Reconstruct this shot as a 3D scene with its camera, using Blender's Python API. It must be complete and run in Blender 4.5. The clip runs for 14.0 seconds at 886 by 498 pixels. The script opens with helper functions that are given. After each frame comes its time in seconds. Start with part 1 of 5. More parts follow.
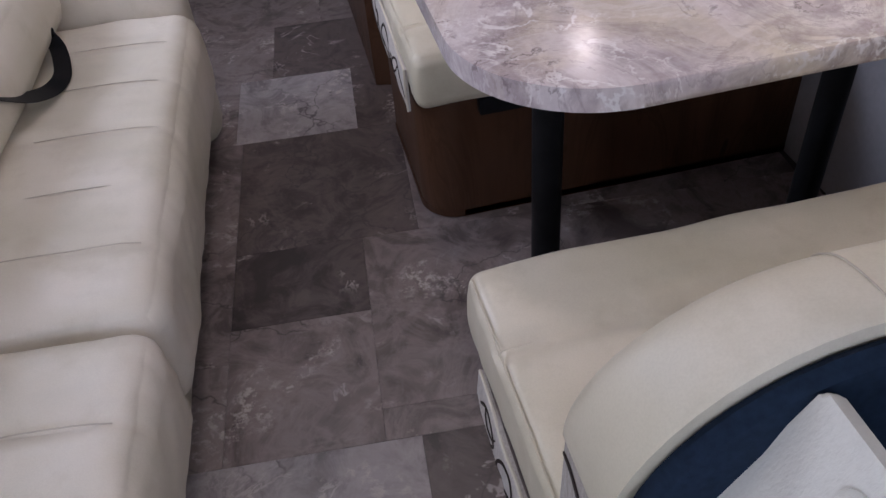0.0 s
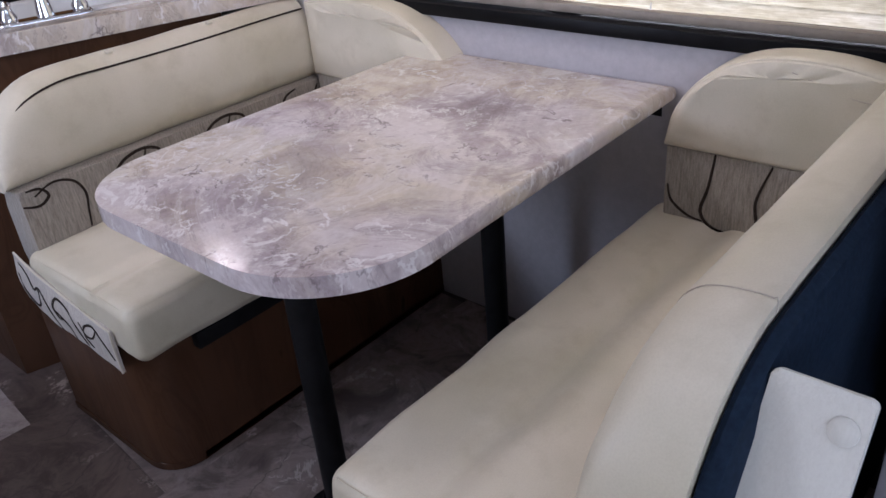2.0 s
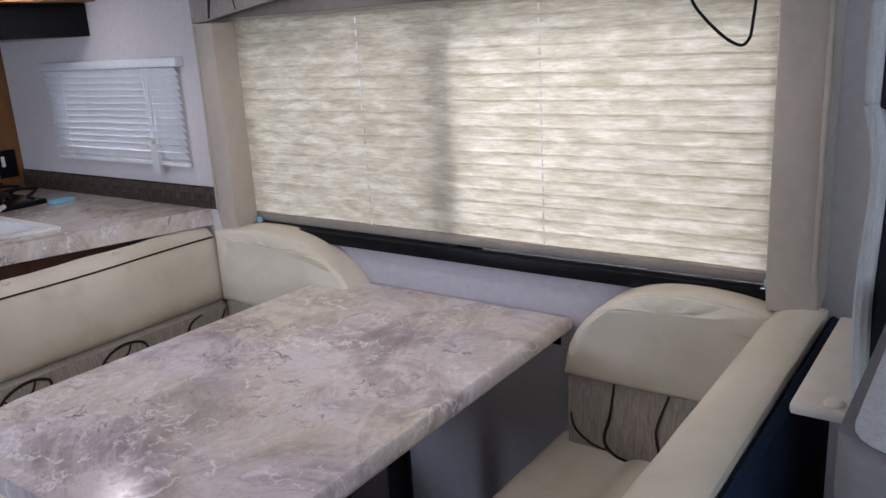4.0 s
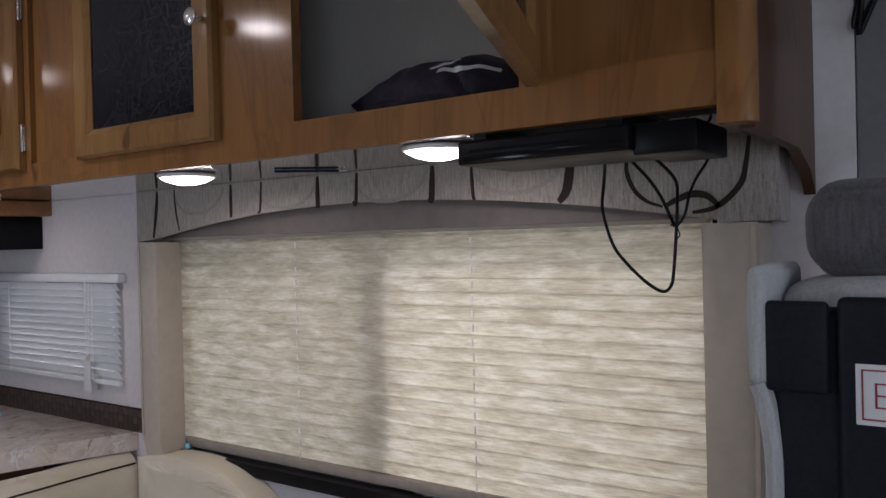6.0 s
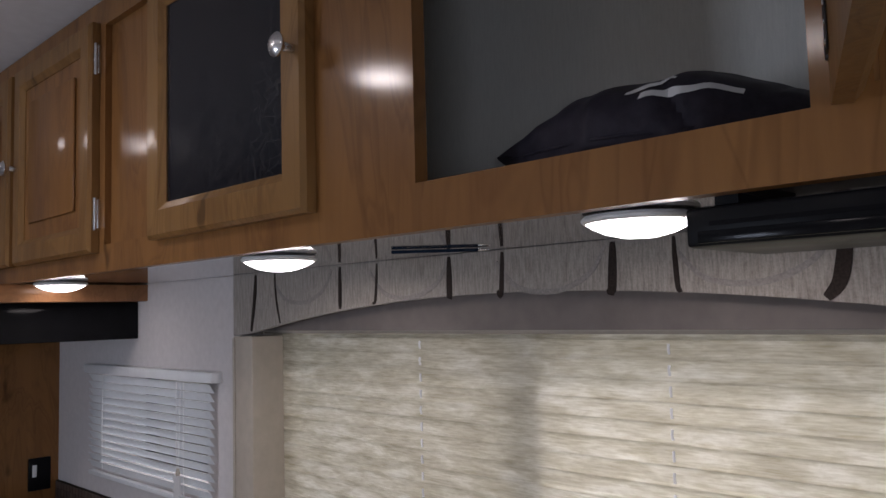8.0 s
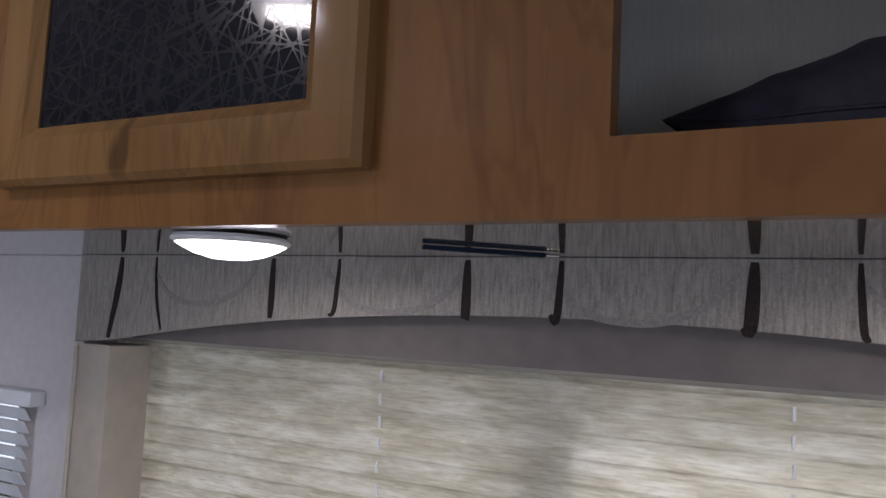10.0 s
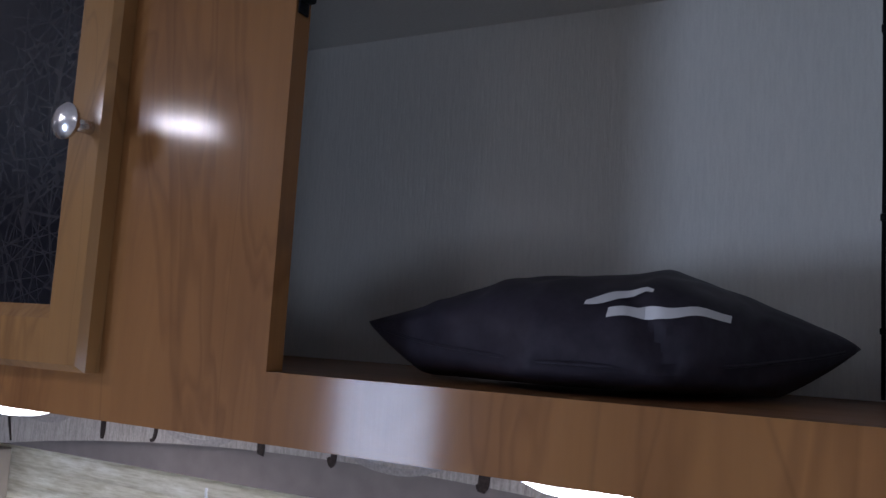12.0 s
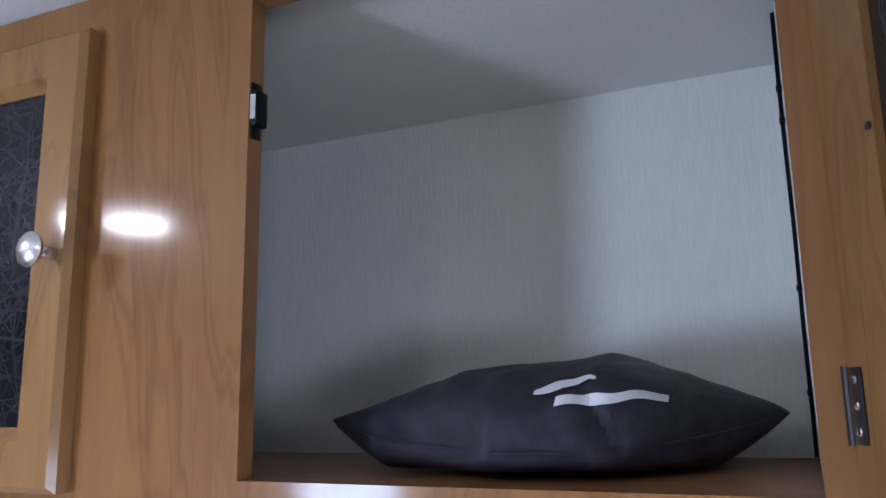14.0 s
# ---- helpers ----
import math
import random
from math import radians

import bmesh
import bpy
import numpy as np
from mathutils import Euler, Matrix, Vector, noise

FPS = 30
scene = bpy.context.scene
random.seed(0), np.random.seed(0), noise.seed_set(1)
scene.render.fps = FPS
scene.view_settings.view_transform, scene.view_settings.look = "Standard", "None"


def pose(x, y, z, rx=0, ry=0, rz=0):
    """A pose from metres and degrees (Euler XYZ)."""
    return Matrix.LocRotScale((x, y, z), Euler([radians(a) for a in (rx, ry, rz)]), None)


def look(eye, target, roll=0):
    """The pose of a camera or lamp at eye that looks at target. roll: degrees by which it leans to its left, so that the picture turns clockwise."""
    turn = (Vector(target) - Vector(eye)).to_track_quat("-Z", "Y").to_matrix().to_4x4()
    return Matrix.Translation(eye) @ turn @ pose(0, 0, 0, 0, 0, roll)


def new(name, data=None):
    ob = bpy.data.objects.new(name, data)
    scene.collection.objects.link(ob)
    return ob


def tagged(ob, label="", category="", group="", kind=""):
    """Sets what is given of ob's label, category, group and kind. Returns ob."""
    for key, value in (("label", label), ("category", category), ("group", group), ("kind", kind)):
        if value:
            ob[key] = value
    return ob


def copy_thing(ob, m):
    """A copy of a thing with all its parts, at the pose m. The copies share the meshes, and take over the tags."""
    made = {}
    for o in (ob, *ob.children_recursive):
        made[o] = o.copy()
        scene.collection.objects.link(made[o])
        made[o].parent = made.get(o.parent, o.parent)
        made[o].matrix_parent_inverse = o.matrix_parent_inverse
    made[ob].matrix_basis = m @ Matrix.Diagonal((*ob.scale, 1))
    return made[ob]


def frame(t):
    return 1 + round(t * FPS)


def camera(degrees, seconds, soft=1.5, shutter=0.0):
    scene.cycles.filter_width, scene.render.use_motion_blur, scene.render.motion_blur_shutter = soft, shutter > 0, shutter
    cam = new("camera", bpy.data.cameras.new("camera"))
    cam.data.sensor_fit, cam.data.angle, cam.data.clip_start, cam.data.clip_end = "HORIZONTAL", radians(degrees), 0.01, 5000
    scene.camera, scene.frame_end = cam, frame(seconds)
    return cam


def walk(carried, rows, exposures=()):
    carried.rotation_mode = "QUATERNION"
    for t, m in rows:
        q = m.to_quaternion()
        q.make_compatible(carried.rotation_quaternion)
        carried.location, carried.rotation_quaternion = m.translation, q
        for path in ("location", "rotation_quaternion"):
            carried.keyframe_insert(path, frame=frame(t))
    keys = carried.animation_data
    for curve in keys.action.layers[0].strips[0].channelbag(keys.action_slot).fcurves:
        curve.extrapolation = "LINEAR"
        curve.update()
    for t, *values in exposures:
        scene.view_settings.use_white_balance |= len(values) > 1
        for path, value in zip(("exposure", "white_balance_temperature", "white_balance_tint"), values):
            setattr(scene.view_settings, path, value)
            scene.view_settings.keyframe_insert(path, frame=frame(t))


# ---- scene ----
cam = camera(58.2, 14.0)
PATH = [
    (0, (0.2632, 0.0797, 1.2741), (0.5079, 1.5462, -0.0635), -5.49),
    (0.5, (0.1344, 0.0766, 1.2907), (0.8086, 1.4112, -0.0376), -5.17),
    (1, (0.0196, 0.1447, 1.2849), (1.0268, 1.3040, 0.0036), -5.02),
    (1.5, (-0.0382, 0.1788, 1.2935), (1.1126, 1.3261, 0.1275), -7.87),
    (2, (-0.0506, 0.1797, 1.3023), (1.2252, 1.3649, 0.3186), -5.31),
    (2.5, (-0.0467, 0.1761, 1.3124), (1.3029, 1.3683, 0.4421), -5.10),
    (3, (-0.0331, 0.1681, 1.3193), (1.4012, 1.3412, 0.5665), -4.25),
    (3.5, (-0.0216, 0.1629, 1.3289), (1.4799, 1.3191, 0.6894), -3.56),
    (4, (0.0009, 0.1521, 1.3504), (1.5592, 1.2888, 0.8216), -3.37),
    (4.2, (0.0147, 0.1459, 1.3593), (1.5991, 1.2662, 0.8749), -3.34),
    (6.3, (0.2141, 0.0908, 1.3932), (1.8159, 1.2878, 1.4341), -0.83),
    (6.5, (0.2533, 0.1077, 1.4026), (1.8199, 1.3494, 1.4642), -0.96),
    (7, (0.3662, 0.1685, 1.4253), (1.8498, 1.5042, 1.5476), -0.89),
    (7.5, (0.4501, 0.2538, 1.4323), (1.8603, 1.6614, 1.6052), -0.56),
    (8, (0.4831, 0.4056, 1.4443), (1.9040, 1.8046, 1.5991), -1.51),
    (8.5, (0.4853, 0.5708, 1.4628), (2.0511, 1.8045, 1.6253), -0.94),
    (8.7, (0.4962, 0.6183, 1.4591), (2.0995, 1.8080, 1.5781), -0.11),
    (10.8, (0.6124, 0.9476, 1.4821), (2.4482, 1.7164, 1.6791), 3.01),
    (11, (0.6053, 0.8945, 1.4983), (2.4590, 1.6213, 1.6865), 3.07),
    (11.5, (0.5932, 0.7275, 1.5581), (2.4495, 1.4418, 1.7675), 3.11),
    (12, (0.5990, 0.6363, 1.6165), (2.3606, 1.5568, 1.8394), 3.37),
    (12.5, (0.6026, 0.5701, 1.6540), (2.2821, 1.6296, 1.8926), 2.54),
    (13, (0.5907, 0.5479, 1.6821), (2.2372, 1.6508, 1.9514), 1.84),
    (13.5, (0.5706, 0.5349, 1.6808), (2.2627, 1.5520, 2.0008), 0.64),
    (14, (0.5552, 0.6151, 1.6403), (2.3458, 1.4194, 2.0236), -0.91),
]
walk(cam, [(t, look(eye, target, roll)) for t, eye, target, roll in PATH],
     exposures=[(0, -0.48, 6150, 26), (2.5, -0.50, 5950, 25), (3.5, -0.67, 5980, 24), (4.2, -0.80, 6000, 23), (6.3, -1.30, 6300, 23), (8.7, -1.30, 6300, 23), (10.8, -1.2, 5700, 22), (11.5, -1.2, 5650, 21),
                (12, -0.78, 5600, 24), (12.5, -0.42, 5500, 22), (13, -0.10, 5500, 21), (13.5, 0.18, 5450, 20), (14, 0.42, 5450, 19)])

# ---- light ----
world = bpy.data.worlds.new("sky")
scene.world = world
world.use_nodes = True
sky = world.node_tree.nodes.new("ShaderNodeTexSky")
sky.sky_type, sky.sun_disc = "NISHITA", False
sky.sun_elevation, sky.sun_rotation = radians(38), radians(75)
world.node_tree.links.new(sky.outputs[0], world.node_tree.nodes["Background"].inputs[0])
world.node_tree.nodes["Background"].inputs[1].default_value = 0.1

sun = new("sun", bpy.data.lights.new("sun", "SUN"))
sun.data.energy, sun.data.angle, sun.data.color = 2.0, radians(2), (1.0, 0.95, 0.88)
sun.matrix_basis = look((6, 0.2, 5), (0, 1.2, 0))


def area(name, m, sx, sy, watts, colour):
    lamp = new(name, bpy.data.lights.new(name, "AREA"))
    lamp.data.shape, lamp.data.size, lamp.data.size_y = "RECTANGLE", sx, sy
    lamp.data.energy, lamp.data.color = watts, colour
    lamp.matrix_basis = m
    return lamp


area("dinette_window_daylight", look((2.25, 1.00, 1.35), (1.47, 1.15, 1.15)), 1.9, 1.0, 19, (1.0, 0.98, 0.95))
area("kitchen_window_daylight", look((1.75, 2.34, 1.25), (1.42, 2.34, 1.17)), 0.7, 0.35, 2.6, (0.88, 0.95, 1.0))
area("driver_window_daylight", look((-0.99, -0.72, 1.2), (1.2, 1.1, 1.35)), 0.7, 0.5, 16, (0.82, 0.93, 1.0))
area("windshield_daylight", look((0.35, -1.32, 1.45), (0.35, 1.5, 1.0)), 1.7, 0.7, 14, (0.80, 0.90, 1.0))
area("entry_door_window_daylight", look((-0.99, 2.13, 1.27), (1.0, 1.1, 1.25)), 0.40, 0.46, 23, (0.74, 0.88, 1.0))


# ---- materials ----
class Mat:
    """A node material with a Principled shader and short ways to add nodes."""

    def __init__(self, name, rough=0.5, metal=0.0, colour=(0.5, 0.5, 0.5)):
        self.m = bpy.data.materials.new(name)
        self.m.use_nodes = True
        self.n, self.l = self.m.node_tree.nodes, self.m.node_tree.links
        self.b = self.n["Principled BSDF"]
        self.b.inputs["Base Color"].default_value = (*colour, 1)
        self.b.inputs["Roughness"].default_value, self.b.inputs["Metallic"].default_value = rough, metal

    def node(self, kind, **values):
        node = self.n.new(kind)
        for key, value in values.items():
            node.inputs[key].default_value = value
        return node

    def place(self, scale=(1, 1, 1), rot=(0, 0, 0)):
        """Object coordinates, turned first and stretched after."""
        co = self.n.new("ShaderNodeTexCoord")
        out = co.outputs["Object"]
        for key, value in (("Rotation", rot), ("Scale", scale)):
            mp = self.n.new("ShaderNodeMapping")
            mp.inputs[key].default_value = value
            self.l.new(out, mp.inputs[0])
            out = mp.outputs[0]
        return out

    def noise(self, scale, where=None, detail=4.0, rough=0.55, distort=0.0):
        n = self.node("ShaderNodeTexNoise", Scale=scale, Detail=detail, Roughness=rough, Distortion=distort)
        self.l.new(where if where else self.place(), n.inputs["Vector"])
        return n.outputs["Fac"]

    def ramp(self, fac, stops):
        r = self.n.new("ShaderNodeValToRGB")
        while len(r.color_ramp.elements) < len(stops):
            r.color_ramp.elements.new(0.5)
        for e, (p, c) in zip(r.color_ramp.elements, stops):
            e.position, e.color = p, (*c, 1) if len(c) == 3 else c
        self.l.new(fac, r.inputs[0])
        return r.outputs[0]

    def mix(self, fac, a, b, blend="MIX"):
        x = self.n.new("ShaderNodeMix")
        x.data_type, x.blend_type = "RGBA", blend
        for sock, value in ((x.inputs[0], fac), (x.inputs[6], a), (x.inputs[7], b)):
            if isinstance(value, (int, float)):
                sock.default_value = value
            elif isinstance(value, tuple):
                sock.default_value = (*value, 1)
            else:
                self.l.new(value, sock)
        return x.outputs[2]

    def math(self, op, a, b=0.0):
        x = self.n.new("ShaderNodeMath")
        x.operation = op
        for sock, value in zip(x.inputs, (a, b)):
            if isinstance(value, (int, float)):
                sock.default_value = value
            else:
                self.l.new(value, sock)
        return x.outputs[0]

    def base(self, sock):
        self.l.new(sock, self.b.inputs["Base Color"])
        return self

    def roughness(self, fac, lo, hi):
        r = self.node("ShaderNodeMapRange")
        r.inputs[3].default_value, r.inputs[4].default_value = lo, hi
        self.l.new(fac, r.inputs[0])
        self.l.new(r.outputs[0], self.b.inputs["Roughness"])
        return self

    def bump(self, fac, strength, dist=0.001):
        b = self.node("ShaderNodeBump", Strength=strength, Distance=dist)
        self.l.new(fac, b.inputs["Height"])
        if self.b.inputs["Normal"].is_linked:
            self.l.new(self.b.inputs["Normal"].links[0].from_socket, b.inputs["Normal"])
        self.l.new(b.outputs[0], self.b.inputs["Normal"])
        return self


def simple(name, colour, rough=0.5, metal=0.0, vary=0.12, scale=30.0, bump=0.0):
    k = Mat(name, rough, metal)
    lo, hi = [c * (1 - vary) for c in colour], [min(1, c * (1 + vary)) for c in colour]
    f = k.noise(scale)
    k.base(k.ramp(f, [(0.3, lo), (0.7, hi)])).roughness(k.noise(scale * 0.3), max(0, rough - 0.06), rough + 0.08)
    if bump:
        k.bump(f, bump)
    if max(colour) < 0.04 and rough > 0.1:
        k.b.inputs["Specular IOR Level"].default_value = 0.1
    return k.m


def vinyl(name, colour):
    k = Mat(name, 0.42)
    big, fine = k.noise(3.5, detail=3), k.noise(420, detail=2)
    lo, hi = [colour[0] * 0.84, colour[1] * 0.85, colour[2] * 0.78], [c * 1.08 for c in colour]
    skin = k.mix(0.05, k.ramp(big, [(0.3, lo), (0.7, hi)]), k.ramp(fine, [(0.35, (0.25, 0.22, 0.18)), (0.6, (0.8, 0.75, 0.66))]))
    soil = k.ramp(k.noise(11, detail=5, rough=0.65), [(0.52, (0, 0, 0)), (0.68, (0.35, 0.35, 0.35))])
    k.base(k.mix(soil, skin, (colour[0] * 0.72, colour[1] * 0.70, colour[2] * 0.62)))
    fold = k.noise(5.5, k.place((1, 1, 0.6)), detail=1.5, rough=0.4, distort=1.2)
    ridge = k.ramp(fold, [(0.40, (0, 0, 0)), (0.5, (1, 1, 1)), (0.60, (0, 0, 0))])
    k.roughness(k.noise(9), 0.34, 0.54).bump(ridge, 0.06, 0.006).bump(k.noise(14, detail=3), 0.28, 0.004).bump(fine, 0.16, 0.0005)
    return k.m


def wood(name, dark, light, axis="z", gloss=0.22, scale=1.0):
    k = Mat(name, gloss)
    squeeze = {"z": (5, 5, 0.5), "y": (5, 0.5, 5), "x": (0.5, 5, 5)}[axis]
    squeeze = tuple(s * scale for s in squeeze)
    where = k.place(squeeze)
    grain = k.noise(2.2, where, detail=6, rough=0.62, distort=0.8)
    fine = k.noise(14, where, detail=4, rough=0.7)
    tone = k.noise(1.4, k.place((3.0, 3.0, 0.5) if axis == "z" else (3, 0.5, 3)), detail=2)
    col = k.ramp(grain, [(0.22, dark), (0.45, [a * 0.35 + b * 0.65 for a, b in zip(dark, light)]), (0.75, light)])
    col = k.mix(0.07, col, k.ramp(fine, [(0.35, dark), (0.6, light)]))
    streak = k.noise(1.1, k.place(tuple(q * 0.8 for q in squeeze)), detail=3, distort=1.6)
    col = k.mix(k.ramp(streak, [(0.492, (0, 0, 0)), (0.5, (0.24, 0.24, 0.24)), (0.508, (0, 0, 0))]), col, tuple(c * 0.55 for c in dark))
    col = k.mix(k.math("MULTIPLY", tone, 0.45), col, tuple(c * 0.72 for c in dark))
    lane = {"z": (2.0, 2.0, 0.42), "y": (2.0, 0.42, 2.0), "x": (0.42, 2.0, 2.0)}[axis]
    figure = k.noise(2.3, k.place(lane), detail=4, rough=0.5, distort=1.4)
    rings = k.ramp(figure, [(0.44, (0, 0, 0)), (0.46, (0.55, 0.55, 0.55)), (0.475, (0.05, 0.05, 0.05)), (0.50, (0.7, 0.7, 0.7)), (0.512, (0.1, 0.1, 0.1)), (0.56, (0.4, 0.4, 0.4)), (0.575, (0, 0, 0))])
    col = k.mix(k.math("MULTIPLY", rings, 0.5), col, (dark[0] * 0.62, dark[1] * 0.55, dark[2] * 0.5))
    knot = k.ramp(k.noise(7.0, k.place({"z": (2.2, 2.2, 0.8), "y": (2.2, 0.8, 2.2), "x": (0.8, 2.2, 2.2)}[axis]), detail=2), [(0.70, (0, 0, 0)), (0.76, (0.7, 0.7, 0.7))])
    col = k.mix(knot, col, tuple(c * 0.35 for c in dark))
    ribs = k.noise(1.0, k.place({"z": (260, 260, 3), "y": (260, 3, 260), "x": (3, 260, 260)}[axis]), detail=2)
    k.base(col).roughness(fine, gloss + 0.12, gloss + 0.3).bump(ribs, 0.35, 0.0006).bump(k.noise(1.0, k.place((70, 70, 70)), detail=3), 0.25, 0.0005)
    k.b.inputs["Specular IOR Level"].default_value = 0.08
    k.b.inputs["Coat Weight"].default_value, k.b.inputs["Coat Roughness"].default_value = 0.4, 0.11
    return k.m


def strokes(k, where, scale, width, patch_scale, patch, chop_scale, chop):
    """Short thin irregular flecks that gather in patches."""
    n = k.noise(scale, where, detail=5, rough=0.62, distort=0.6)
    line = k.ramp(n, [(0.5 - width, (0, 0, 0)), (0.5 - width * 0.3, (1, 1, 1)), (0.5 + width * 0.3, (1, 1, 1)), (0.5 + width, (0, 0, 0))])
    line = k.math("MULTIPLY", line, k.ramp(k.noise(patch_scale, where, detail=3), [(patch, (0, 0, 0)), (patch + 0.07, (1, 1, 1))]))
    return k.math("MULTIPLY", line, k.ramp(k.noise(chop_scale, where, detail=3), [(chop, (0, 0, 0)), (chop + 0.05, (1, 1, 1))]))


def marble():
    k = Mat("swirled_stone_laminate", 0.2)
    where = k.place((1.0, 1.12, 0.7), (0, 0, -0.5))
    far = k.place((1.12, 1.0, 0.7), (0, 0, -0.2))
    patch = k.noise(2.6, where, detail=8, rough=0.62, distort=1.3)
    feather = k.noise(3.6, where, detail=9, rough=0.64, distort=1.6)
    hue = k.noise(2.0, far, detail=4, rough=0.55, distort=0.5)
    fine = k.noise(70, where, detail=5, rough=0.7)
    cool = k.ramp(patch, [(0.28, (0.330, 0.275, 0.281)), (0.40, (0.440, 0.369, 0.383)), (0.46, (0.550, 0.473, 0.481)), (0.50, (0.726, 0.654, 0.653)), (0.58, (0.616, 0.539, 0.545)), (0.66, (0.770, 0.721, 0.718))])
    warm = k.ramp(patch, [(0.28, (0.396, 0.319, 0.254)), (0.42, (0.583, 0.495, 0.394)), (0.50, (0.726, 0.638, 0.518)), (0.56, (0.616, 0.533, 0.432)), (0.66, (0.770, 0.710, 0.616))])
    col = k.mix(k.ramp(hue, [(0.44, (0, 0, 0)), (0.53, (0.95, 0.95, 0.95))]), cool, warm)
    pale = k.ramp(feather, [(0.50, (0, 0, 0)), (0.525, (0.75, 0.75, 0.75)), (0.56, (0.15, 0.15, 0.15)), (0.60, (0.6, 0.6, 0.6)), (0.67, (0.0, 0.0, 0.0))])
    col = k.mix(k.math("MULTIPLY", pale, 0.6), col, (0.82, 0.765, 0.765))
    murk = k.ramp(feather, [(0.335, (0, 0, 0)), (0.36, (0.8, 0.8, 0.8)), (0.425, (0.1, 0.1, 0.1)), (0.44, (0.65, 0.65, 0.65)), (0.448, (0, 0, 0))])
    col = k.mix(k.math("MULTIPLY", murk, 0.65), col, (0.255, 0.20, 0.20))
    smoke = k.ramp(k.noise(3.4, far, detail=6, rough=0.6), [(0.56, (0, 0, 0)), (0.64, (0.7, 0.7, 0.7))])
    col = k.mix(k.math("MULTIPLY", smoke, 0.45), col, (0.34, 0.29, 0.30))
    dark = strokes(k, far, 9.0, 0.022, 5.0, 0.51, 22.0, 0.47)
    col = k.mix(k.math("MULTIPLY", dark, 0.75), col, (0.19, 0.15, 0.15))
    chips = strokes(k, where, 8.0, 0.026, 3.5, 0.49, 20.0, 0.46)
    col = k.mix(k.math("MULTIPLY", chips, 0.85), col, (0.90, 0.87, 0.86))
    more = strokes(k, far, 15.0, 0.024, 4.5, 0.51, 30.0, 0.46)
    col = k.mix(k.math("MULTIPLY", more, 0.7), col, (0.88, 0.85, 0.84))
    col = k.mix(0.08, col, k.ramp(fine, [(0.38, (0.25, 0.2, 0.2)), (0.60, (0.88, 0.83, 0.83))]))
    grit = k.noise(230, where, detail=3, rough=0.7)
    col = k.mix(1.0, col, (0.86, 0.855, 0.86), "MULTIPLY")
    k.base(col).roughness(fine, 0.07, 0.18).bump(fine, 0.10, 0.0005).bump(patch, 0.06, 0.002).bump(grit, 0.22, 0.0004)
    return k.m


def woven(name, colour, dark):
    k = Mat(name, 0.85)
    w = k.noise(90, k.place((3.0, 3.0, 0.35)), detail=3, rough=0.7)
    v = k.noise(420, detail=2)
    k.base(k.mix(0.3, k.ramp(w, [(0.32, dark), (0.62, colour)]), k.ramp(v, [(0.35, dark), (0.65, colour)]))).bump(w, 0.5, 0.0012)
    k.b.inputs["Sheen Weight"].default_value = 0.2
    return k.m


